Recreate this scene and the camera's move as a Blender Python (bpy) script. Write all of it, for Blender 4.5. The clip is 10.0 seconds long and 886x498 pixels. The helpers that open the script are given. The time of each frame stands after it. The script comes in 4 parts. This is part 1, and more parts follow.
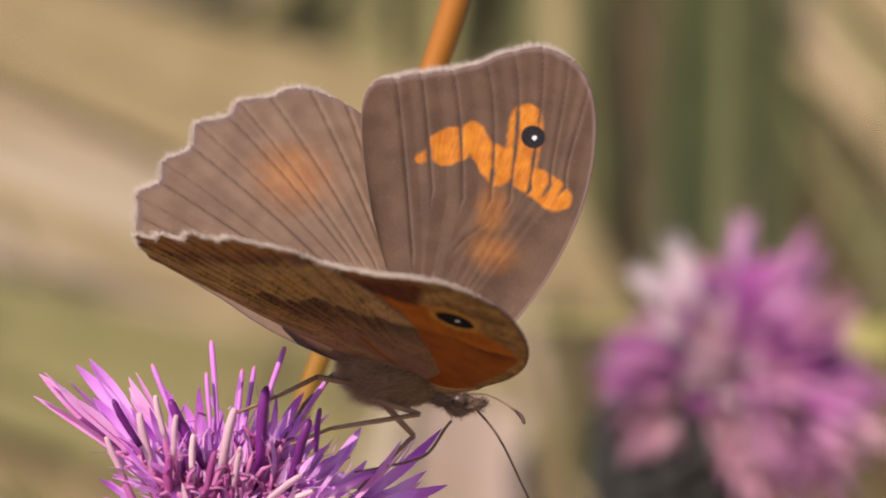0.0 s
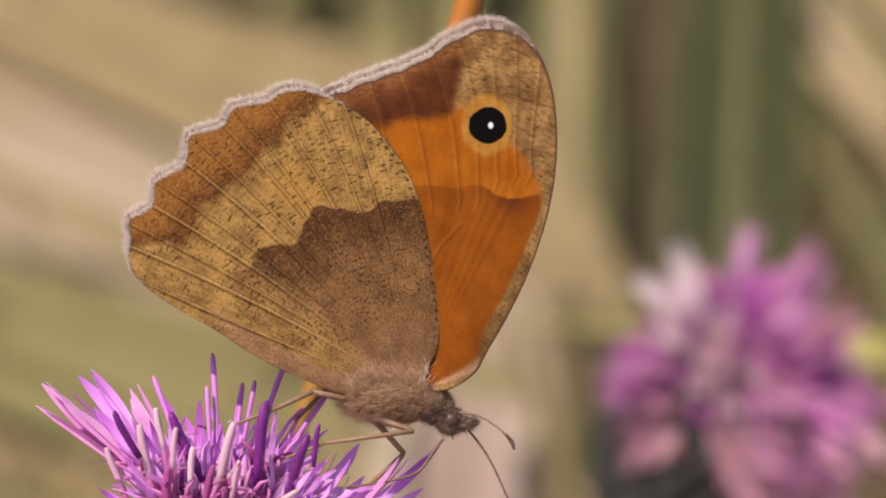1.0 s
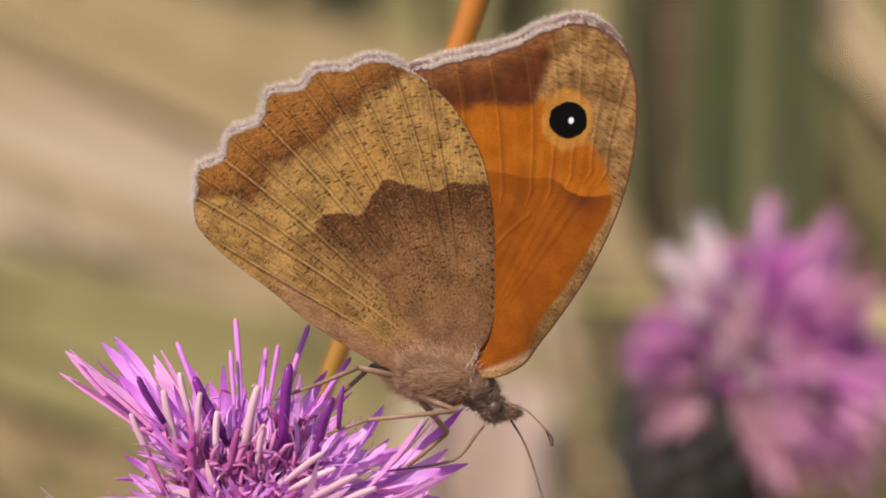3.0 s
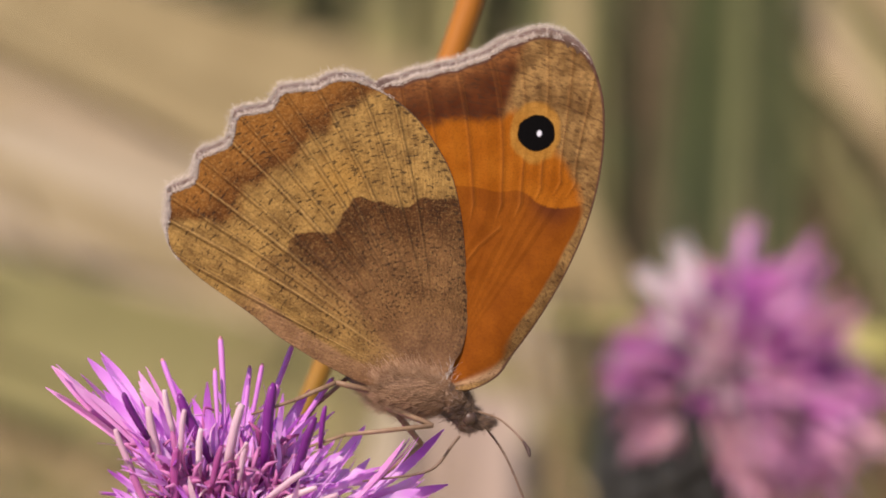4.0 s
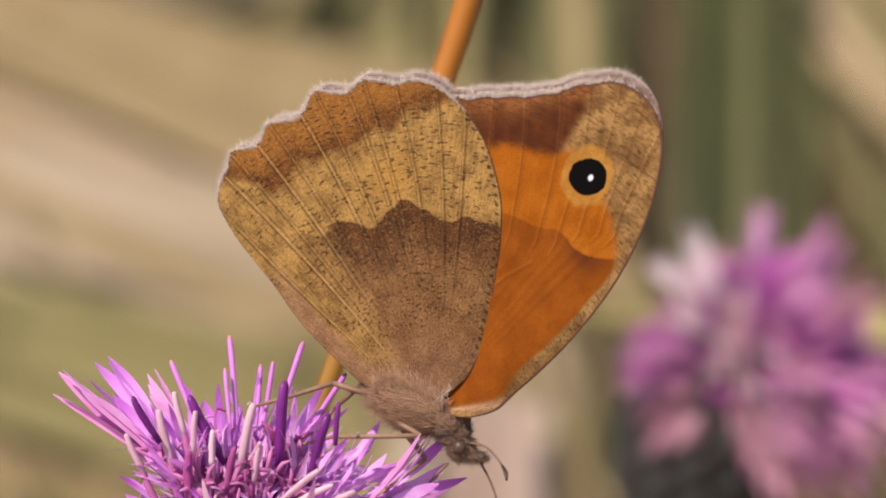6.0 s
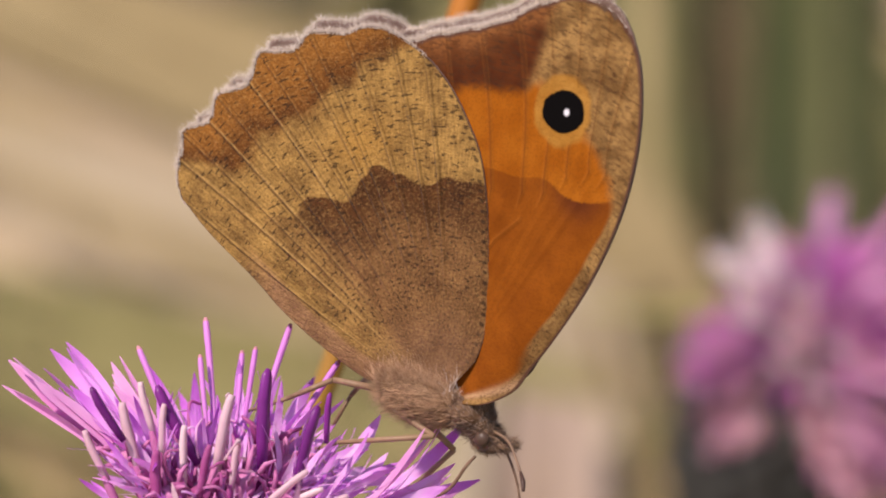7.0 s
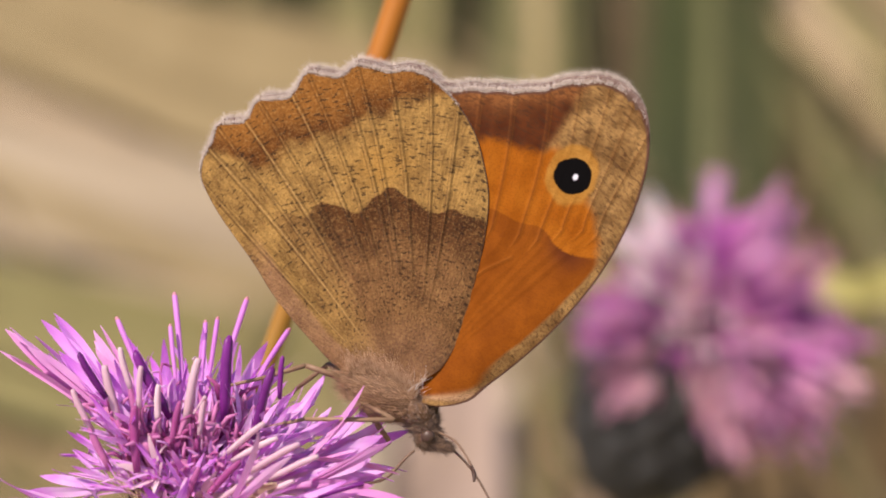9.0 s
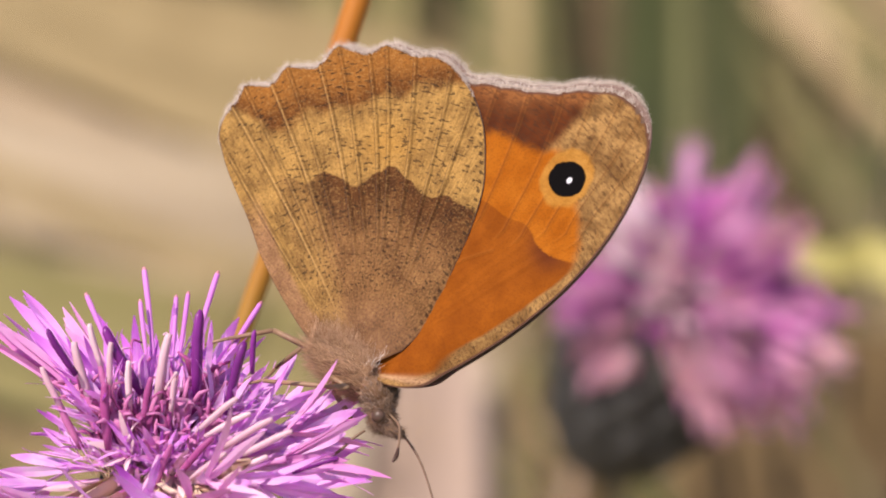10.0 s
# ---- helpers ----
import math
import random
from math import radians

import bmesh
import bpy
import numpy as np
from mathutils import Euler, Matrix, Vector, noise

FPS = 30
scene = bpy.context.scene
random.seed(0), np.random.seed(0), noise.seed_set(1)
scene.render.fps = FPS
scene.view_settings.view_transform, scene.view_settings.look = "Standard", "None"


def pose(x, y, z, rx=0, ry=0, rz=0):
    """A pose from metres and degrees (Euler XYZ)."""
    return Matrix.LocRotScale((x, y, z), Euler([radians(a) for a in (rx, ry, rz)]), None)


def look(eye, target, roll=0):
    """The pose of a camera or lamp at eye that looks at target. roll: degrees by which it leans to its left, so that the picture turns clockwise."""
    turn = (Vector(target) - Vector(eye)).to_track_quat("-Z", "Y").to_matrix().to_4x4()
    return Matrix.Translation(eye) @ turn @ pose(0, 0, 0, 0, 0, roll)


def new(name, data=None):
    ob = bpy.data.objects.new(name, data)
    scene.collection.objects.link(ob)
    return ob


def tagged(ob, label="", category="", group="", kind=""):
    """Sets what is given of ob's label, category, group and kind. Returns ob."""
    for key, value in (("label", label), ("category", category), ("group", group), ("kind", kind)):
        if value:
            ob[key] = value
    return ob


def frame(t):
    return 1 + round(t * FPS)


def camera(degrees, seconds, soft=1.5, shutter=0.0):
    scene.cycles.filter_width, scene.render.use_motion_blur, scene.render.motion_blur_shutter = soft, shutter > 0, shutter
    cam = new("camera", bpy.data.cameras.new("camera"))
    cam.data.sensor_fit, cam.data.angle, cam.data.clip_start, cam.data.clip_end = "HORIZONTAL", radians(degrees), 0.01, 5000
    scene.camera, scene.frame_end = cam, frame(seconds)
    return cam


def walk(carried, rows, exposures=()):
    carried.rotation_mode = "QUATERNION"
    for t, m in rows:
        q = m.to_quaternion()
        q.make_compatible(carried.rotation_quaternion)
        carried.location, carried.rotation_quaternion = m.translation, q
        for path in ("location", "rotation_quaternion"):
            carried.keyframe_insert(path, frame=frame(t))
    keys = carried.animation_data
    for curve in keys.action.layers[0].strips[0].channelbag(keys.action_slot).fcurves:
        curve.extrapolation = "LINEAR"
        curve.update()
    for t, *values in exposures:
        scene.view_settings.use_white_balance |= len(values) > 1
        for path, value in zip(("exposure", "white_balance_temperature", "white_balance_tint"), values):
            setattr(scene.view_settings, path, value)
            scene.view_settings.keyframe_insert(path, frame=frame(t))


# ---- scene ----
cam = camera(9.0, 10.0, soft=1.9)

# A close-up on a flower head 0.40 m above the meadow. Lengths below are in
# millimetres in a plane that lies square to the line of sight: u to the side,
# v up, n towards the camera.
MM = 0.001
REACH = 368.6
TILT = -12.0
FRAME = pose(0, 0, 0.40, 90 + TILT, 0, 0)


def at(u, v, n):
    return FRAME @ Vector((u * MM, v * MM, n * MM))


def shot(u, v, n, yaw, pitch, roll):
    return (FRAME @ Matrix.Translation((u * MM, v * MM, (REACH - n) * MM))
            @ pose(0, 0, 0, 0, -yaw, 0) @ pose(0, 0, 0, pitch, 0, 0) @ pose(0, 0, 0, 0, 0, roll))


walk(cam, [
    (0.0, shot(-0.70, 0.04, 6.69, 0.357, 0.040, -0.11)),
    (0.5, shot(-0.55, 1.86, 1.70, 0.351, -0.020, 1.39)),
    (1.0, shot(-0.06, 2.09, 3.61, 0.236, -0.081, 1.19)),
    (1.5, shot(0.50, 2.17, 2.11, -0.072, -0.105, 1.49)),
    (2.0, shot(0.31, 1.25, 2.57, -0.009, 0.100, 1.07)),
    (2.5, shot(-0.26, 0.97, 2.11, 0.019, -0.121, 0.78)),
    (2.7, shot(0.38, -0.07, 2.76, -0.129, -0.225, 0.06)),
    (3.8, shot(-1.78, 0.59, 4.90, 0.399, 0.045, 1.12)),
    (4.0, shot(-0.56, 1.11, -0.69, 0.259, -0.087, 1.30)),
    (4.5, shot(-0.59, 0.97, -0.63, 0.616, -0.383, 1.41)),
    (5.0, shot(-1.38, -1.13, 3.17, 0.881, -0.315, -0.68)),
    (5.5, shot(0.16, -1.32, 0.54, 0.600, -0.012, -0.65)),
    (5.7, shot(-0.22, -1.39, -1.49, 0.205, 0.114, -0.73)),
    (6.8, shot(0.52, -0.21, 51.01, 0.120, -0.400, -1.25)),
    (7.0, shot(3.75, -2.68, 54.26, -0.676, 0.128, -1.13)),
    (7.5, shot(4.04, -3.09, 53.41, -0.344, 0.683, -1.77)),
    (7.7, shot(6.10, -2.59, 47.41, -0.483, 0.670, -1.75)),
    (8.0, shot(3.34, -2.72, 32.70, 0.294, 0.555, -1.79)),
    (8.3, shot(3.10, -0.14, -0.06, 0.082, 0.011, -1.25)),
    (8.5, shot(1.35, -2.76, 4.58, 0.572, 0.091, -1.81)),
    (9.0, shot(1.64, -1.83, 2.00, 0.403, -0.212, -1.44)),
    (9.5, shot(1.35, -2.70, 8.39, 0.914, -0.199, -2.14)),
    (10.0, shot(1.97, -2.57, 7.19, 0.621, -0.409, -2.22)),
], [(0, 0.19, 6500, 25), (8.5, 0.22, 6500, 25), (9.0, 0.28, 6500, 25), (9.5, 0.34, 6500, 25), (10.0, 0.42, 6500, 25)])
cam.data.dof.use_dof = True
cam.data.dof.aperture_fstop = 54.0

# ---- light ----
SUN_UP, SUN_TURN = 52.0, 217.0
world = bpy.data.worlds.new("sky")
scene.world = world
world.use_nodes = True
wn = world.node_tree.nodes
sky = wn.new("ShaderNodeTexSky")
sky.sky_type, sky.sun_disc = "NISHITA", False
sky.sun_elevation, sky.sun_rotation = radians(SUN_UP), radians(SUN_TURN)
wn["Background"].inputs["Strength"].default_value = 0.10
world.node_tree.links.new(sky.outputs[0], wn["Background"].inputs["Color"])
sun = new("sun", bpy.data.lights.new("sun", "SUN"))
sun.data.energy, sun.data.angle, sun.data.color = 4.1, radians(0.5), (1.0, 0.905, 0.745)
# the sun's bearing is clockwise from +y
sb = radians(SUN_TURN)
sun_from = Vector((math.sin(sb) * math.cos(radians(SUN_UP)), math.cos(sb) * math.cos(radians(SUN_UP)), math.sin(radians(SUN_UP))))
sun.matrix_world = look(sun_from, (0, 0, 0))


# ---- materials ----
class Mat:
    """A small builder of node materials."""

    def __init__(self, name, rough=0.6, sheen=0.0, spec=0.4):
        self.m = bpy.data.materials.new(name)
        self.m.use_nodes = True
        self.t = self.m.node_tree
        self.b = self.t.nodes["Principled BSDF"]
        self.b.inputs["Roughness"].default_value = rough
        self.b.inputs["Specular IOR Level"].default_value = spec
        self.b.inputs["Sheen Weight"].default_value = sheen

    def node(self, kind, **kw):
        n = self.t.nodes.new(kind)
        for k, v in kw.items():
            n.inputs[k].default_value = v
        return n

    def put(self, v, socket):
        if isinstance(v, bpy.types.NodeSocket):
            self.t.links.new(v, socket)
        elif isinstance(v, tuple):
            socket.default_value = (*v[:3], 1.0)
        else:
            socket.default_value = v

    def attr(self, name):
        n = self.t.nodes.new("ShaderNodeAttribute")
        n.attribute_name = name
        return n.outputs["Fac"]

    def coord(self, name="Object"):
        return self.t.nodes.new("ShaderNodeTexCoord").outputs[name]

    def math(self, op, a, b=0.0, c=0.0):
        n = self.t.nodes.new("ShaderNodeMath")
        n.operation = op
        for v, s in zip((a, b, c), n.inputs):
            self.put(v, s)
        return n.outputs[0]

    def step(self, v, lo, hi):
        n = self.t.nodes.new("ShaderNodeMapRange")
        n.interpolation_type = "SMOOTHSTEP"
        for x, s in zip((v, lo, hi, 0.0, 1.0), n.inputs):
            self.put(x, s)
        return n.outputs[0]

    def mix(self, f, a, b, kind="MIX"):
        n = self.t.nodes.new("ShaderNodeMix")
        n.data_type, n.blend_type = "RGBA", kind
        self.put(f, n.inputs[0]), self.put(a, n.inputs[6]), self.put(b, n.inputs[7])
        return n.outputs[2]

    def noise(self, scale, detail=3.0, stretch=(1, 1, 1), turn=0.0, coord=None):
        mp = self.t.nodes.new("ShaderNodeMapping")
        mp.inputs["Scale"].default_value = stretch
        mp.inputs["Rotation"].default_value = (0, 0, radians(turn))
        self.t.links.new(coord or self.coord(), mp.inputs[0])
        n = self.node("ShaderNodeTexNoise", Scale=scale, Detail=detail)
        self.t.links.new(mp.outputs[0], n.inputs["Vector"])
        return n.outputs["Fac"]

    def polar(self, ka, kr):
        """Across and along the wing's rays, in millimetres."""
        n = self.t.nodes.new("ShaderNodeCombineXYZ")
        self.put(self.math("MULTIPLY", self.attr("pa"), ka), n.inputs[0])
        self.put(self.math("MULTIPLY", self.attr("pr"), kr), n.inputs[1])
        return n.outputs[0]

    def below(self, v, edge, soft):
        """One under the edge, nought over it."""
        return self.math("SUBTRACT", 1.0, self.step(v, edge - soft, edge + soft))

    def rand(self):
        return self.t.nodes.new("ShaderNodeObjectInfo").outputs["Random"]

    def island(self):
        return self.t.nodes.new("ShaderNodeNewGeometry").outputs["Random Per Island"]

    def bump(self, h, strength=0.3, dist=0.00005):
        n = self.node("ShaderNodeBump", Strength=strength, Distance=dist)
        self.t.links.new(h, n.inputs["Height"])
        self.t.links.new(n.outputs[0], self.b.inputs["Normal"])

    def translucent(self, c, amount):
        """Lets part of the light pass, as thin leaves and petals do."""
        tr = self.t.nodes.new("ShaderNodeBsdfTranslucent")
        self.put(c, tr.inputs["Color"])
        mx = self.t.nodes.new("ShaderNodeMixShader")
        mx.inputs[0].default_value = amount
        self.t.links.new(self.b.outputs[0], mx.inputs[1])
        self.t.links.new(tr.outputs[0], mx.inputs[2])
        self.t.links.new(mx.outputs[0], self.t.nodes["Material Output"].inputs["Surface"])

    def colour(self, c):
        self.put(c, self.b.inputs["Base Color"])
        return self.m


def scale_grain(m):
    """Fine scales of a wing, silky streaks along its rays, and soft blotches."""
    g = m.noise(8500, 2.0)
    k = m.noise(1.0, 3.0, coord=m.polar(7.0, 0.9))
    s = m.math("ADD", m.math("MULTIPLY", m.noise(700, 3.0), 0.6), m.math("MULTIPLY", k, 0.4))
    return g, k, m.step(s, 0.33, 0.67)


def striae(m, amount, dense=0.52):
    """Short, ragged dark dashes that lie across the rays."""
    n = m.noise(1.0, 1.5, coord=m.polar(2.1, 5.0))
    pick = m.math("MULTIPLY", m.step(m.noise(420, 2.0), dense - 0.14, dense + 0.14), 0.085)
    return m.math("MULTIPLY", m.step(m.math("ADD", n, pick), 0.672, 0.690), amount)


def mat_hind_under():
    m = Mat("hindwing_underside", 0.8, 0.05, 0.12)
    g, k, s = scale_grain(m)
    wob = m.math("MULTIPLY_ADD", m.noise(1000, 3.0), 0.9, -0.45)
    wide = m.math("MULTIPLY_ADD", m.noise(330, 3.0), 1.6, -0.8)
    base = m.mix(s, (0.140, 0.064, 0.023), (0.300, 0.152, 0.055))
    ochre = m.mix(s, (0.215, 0.117, 0.032), (0.49, 0.288, 0.080))
    brown = m.mix(s, (0.100, 0.031, 0.005), (0.265, 0.096, 0.014))
    c = m.mix(m.math("MULTIPLY", m.attr("gold"), 0.9), ochre, (0.46, 0.25, 0.055))
    out = m.math("ADD", m.attr("outer"), m.math("ADD", wob, wide))
    edge_c = m.mix(m.step(m.math("ADD", m.attr("outer"), wide), 0.2, 2.6), m.mix(0.4, brown, (0.062, 0.019, 0.005)), m.mix(0.65, brown, (0.37, 0.155, 0.027)))
    c = m.mix(m.step(out, -0.6, 0.7), c, edge_c)
    edge = m.math("ADD", m.attr("band"), m.math("ADD", m.math("MULTIPLY", wob, 0.8), m.math("MULTIPLY", wide, 0.2)))
    dark = m.mix(s, (0.056, 0.019, 0.005), (0.122, 0.047, 0.012))
    inner = m.mix(m.step(m.attr("band"), 0.4, 5.0), dark, base)
    inner = m.mix(m.attr("basal"), m.mix(0.45, base, ochre), inner)
    c = m.mix(m.math("MULTIPLY", m.step(edge, -0.09, 0.09), m.math("MULTIPLY_ADD", m.attr("basal"), 0.55, 0.45)), c, inner)
    mottle = m.noise(1.0, 3.0, coord=m.polar(3.2, 4.6))
    c = m.mix(m.math("MULTIPLY", m.below(mottle, 0.44, 0.07), 0.18), c, (0.060, 0.028, 0.011))
    c = m.mix(m.math("MULTIPLY", m.step(mottle, 0.53, 0.66), 0.2), c, (0.42, 0.245, 0.080))
    c = m.mix(striae(m, 0.72, 0.47), c, (0.026, 0.013, 0.007))
    line = m.math("SUBTRACT", 0.68, m.math("MULTIPLY", m.math("MULTIPLY", m.step(m.attr("band"), -0.3, 0.3), m.attr("basal")), 0.62))
    c = m.mix(m.math("MULTIPLY", m.below(m.attr("vein"), 0.048, 0.035), line), c, (0.58, 0.36, 0.125))
    # dark lines flanking the veins: shade of their relief, put into the colour
    c = m.mix(m.math("MULTIPLY", m.below(m.math("ABSOLUTE", m.math("SUBTRACT", m.attr("vein"), 0.16)), 0.03, 0.04), m.math("MULTIPLY", m.step(m.attr("pr"), 7.0, 11.0), 0.45)), c, (0.040, 0.016, 0.006))
    beads = m.math("MULTIPLY", m.below(m.math("ABSOLUTE", m.math("SUBTRACT", m.attr("lead"), 0.30)), 0.13, 0.07), m.step(m.math("SINE", m.math("ADD", m.math("MULTIPLY", m.attr("pr"), 11.5), m.math("MULTIPLY", wob, 3.0))), 0.25, 0.6))
    c = m.mix(m.math("MULTIPLY", beads, 0.75), c, (0.030, 0.015, 0.008))
    rosy = m.mix(s, (0.23, 0.115, 0.058), (0.37, 0.200, 0.112))
    c = m.mix(m.math("MULTIPLY", m.math("MAXIMUM", m.attr("anal"), m.math("MULTIPLY", m.attr("down"), 0.85)), 0.75), c, rosy)
    c = m.mix(m.below(m.attr("rim"), 0.10, 0.08), c, (0.075, 0.042, 0.03))
    c = m.mix(m.math("MULTIPLY", m.step(g, 0.54, 0.70), 0.27), c, (0.46, 0.285, 0.10))
    c = m.mix(m.math("MULTIPLY", m.below(g, 0.43, 0.09), 0.30), c, (0.040, 0.018, 0.007))
    m.bump(m.math("ADD", m.math("MULTIPLY", g, 0.8), m.math("ADD", k, mottle)), 0.8, 0.00010)
    return m.colour(m.mix(1.0, c, (0.85, 0.85, 0.84), "MULTIPLY"))


def mat_fore_under():
    m = Mat("forewing_underside", 0.8, 0.0, 0.06)
    g, k, s = scale_grain(m)
    s = m.step(m.noise(600, 3.0), 0.3, 0.7)
    wob = m.math("MULTIPLY_ADD", m.noise(900, 2.0), 0.7, -0.35)
    orange = m.mix(s, (0.32, 0.090, 0.004), (0.41, 0.130, 0.008))
    deep = m.mix(s, (0.225, 0.060, 0.004), (0.295, 0.084, 0.006))
    ochre = m.mix(s, (0.180, 0.098, 0.031), (0.400, 0.238, 0.080))
    brown = m.mix(m.step(m.math("ADD", m.attr("rim"), wob), 0.2, 2.4), m.mix(s, (0.16, 0.056, 0.016), (0.29, 0.120, 0.036)), m.mix(s, (0.060, 0.016, 0.006), (0.120, 0.034, 0.009)))
    c = m.mix(m.step(m.attr("line"), -0.06, 0.06), deep, orange)
    c = m.mix(m.math("MULTIPLY", m.attr("shade"), 0.9), c, (0.105, 0.026, 0.008))
    rim_c = m.mix(m.step(m.math("ADD", m.attr("hindpart"), wob), -0.6, 0.6), ochre, brown)
    c = m.mix(m.step(m.math("ADD", m.attr("orange"), m.math("MULTIPLY", wob, 1.1)), -0.5, 0.5), rim_c, c)
    c = m.mix(m.math("MULTIPLY", m.attr("fold"), 0.9), c, (0.56, 0.35, 0.18))
    ring = m.math("ADD", m.attr("eye"), m.math("MULTIPLY", wob, 0.55))
    # faint light lines beside the veins: a relief highlight painted in
    c = m.mix(m.math("MULTIPLY", m.below(m.math("ABSOLUTE", m.math("SUBTRACT", m.attr("vein"), 0.12)), 0.03, 0.05), 0.12), c, (0.50, 0.22, 0.04))
    c = m.mix(m.math("MULTIPLY", m.below(m.attr("vein"), 0.045, 0.05), 0.6), c, (0.13, 0.045, 0.012))
    c = m.mix(m.math("MULTIPLY", striae(m, 0.5, 0.42), m.below(m.attr("orange"), 0.0, 0.3)), c, (0.05, 0.025, 0.013))
    c = m.mix(m.math("MULTIPLY", m.below(m.noise(1.0, 3.0, coord=m.polar(3.2, 4.6)), 0.47, 0.06), m.math("MULTIPLY", m.below(m.attr("orange"), 0.0, 0.3), 0.35)), c, (0.06, 0.03, 0.014))
    c = m.mix(m.math("MULTIPLY", m.below(m.math("ADD", m.attr("ring"), m.math("MULTIPLY", wob, 0.4)), 0.97, 0.09), 0.9), c, m.mix(s, (0.37, 0.170, 0.024), (0.47, 0.235, 0.042)))
    c = m.mix(m.below(m.attr("rim"), 0.28, 0.12), c, (0.12, 0.062, 0.040))
    c = m.mix(m.math("MULTIPLY", m.below(g, 0.44, 0.1), 0.24), c, (0.10, 0.028, 0.006))
    c = m.mix(m.below(ring, 1.22, 0.06), c, (0.003, 0.0025, 0.0025))
    c = m.mix(m.below(m.attr("pupil"), 0.165, 0.06), c, (0.82, 0.84, 0.88))
    m.bump(g, 0.35, 0.00005)
    return m.colour(m.mix(1.0, c, (0.86, 0.84, 0.86), "MULTIPLY"))


def mat_upper(name, dim, lit):
    m = Mat(name, 0.65, 0.03, 0.25)
    g, k, s = scale_grain(m)
    wob = m.math("MULTIPLY_ADD", m.noise(900, 3.0), 0.9, -0.45)
    c = m.mix(m.math("MULTIPLY_ADD", m.step(m.noise(500, 4.0), 0.3, 0.7), 0.5, 0.3), dim, lit)
    o = m.mix(s, (0.42, 0.12, 0.006), (0.62, 0.22, 0.012))
    c = m.mix(m.math("MULTIPLY", m.below(m.math("ADD", m.attr("glow"), wob), 0.0, 0.8), 0.34), c, o)
    c = m.mix(m.below(m.math("ADD", m.attr("patch"), m.math("MULTIPLY", wob, 0.6)), 0.0, 0.16), c, o)
    c = m.mix(m.math("MULTIPLY", m.below(m.attr("vein"), 0.06, 0.06), 0.75), c, (0.030, 0.016, 0.012))
    c = m.mix(m.below(m.attr("rim"), 0.4, 0.2), c, (0.17, 0.11, 0.09))
    c = m.mix(m.below(m.attr("spot"), 0.80, 0.07), c, (0.006, 0.005, 0.006))
    c = m.mix(m.below(m.attr("dot"), 0.17, 0.05), c, (0.82, 0.84, 0.9))
    c = m.mix(m.math("MULTIPLY", m.step(g, 0.55, 0.75), 0.16), c, (0.30, 0.20, 0.15))
    m.bump(m.math("ADD", g, m.math("MULTIPLY", k, 0.35)), 0.4, 0.00006)
    return m.colour(c)


def plain(name, a, b, scale, rough=0.6, sheen=0.0, glow=0.0, spec=0.35, bump=0.2, by="rand"):
    """Two tones that vary by grain and from piece to piece."""
    m = Mat(name, rough, sheen, spec)
    n = m.noise(scale, 4.0)
    r = m.rand() if by == "rand" else m.island()
    f = m.math("ADD", m.math("MULTIPLY", n, 0.6), m.math("MULTIPLY", r, 0.55))
    c = m.mix(m.step(f, 0.15, 0.85), a, b)
    m.bump(n, bump, 0.1 / scale)
    m.colour(c)
    if glow:
        m.translucent(c, glow)
    return m.m


HIND_UNDER, FORE_UNDER = mat_hind_under(), mat_fore_under()
# hindwing tones are the lighter: backlight and sheen put into the colour
HIND_UPPER = mat_upper("hindwing_upperside", (0.130, 0.078, 0.049), (0.235, 0.152, 0.098))
FORE_UPPER = mat_upper("forewing_upperside", (0.066, 0.035, 0.019), (0.130, 0.074, 0.042))
FRINGE = plain("fringe_scales", (0.38, 0.305, 0.245), (0.71, 0.62, 0.525), 4000, 0.8, 0.3, by="island")
FUR = plain("body_fur", (0.21, 0.108, 0.054), (0.56, 0.355, 0.205), 3000, 0.8, 0.05, by="island")
DARK_FUR = plain("head_fur", (0.085, 0.050, 0.032), (0.36, 0.235, 0.15), 3000, 0.8, 0.2, by="island")
SKIN = plain("body_skin", (0.11, 0.058, 0.028), (0.22, 0.125, 0.065), 2500, 0.7, 0.0)
LEG = plain("leg_shell", (0.16, 0.09, 0.05), (0.34, 0.22, 0.13), 2500, 0.5)
FEELER = plain("antenna_shell", (0.10, 0.055, 0.03), (0.26, 0.17, 0.11), 3000, 0.5)
CLUB = plain("antenna_club", (0.02, 0.012, 0.008), (0.06, 0.03, 0.02), 3000, 0.45)
EYE = plain("compound_eye", (0.034, 0.020, 0.014), (0.095, 0.058, 0.040), 6000, 0.4)


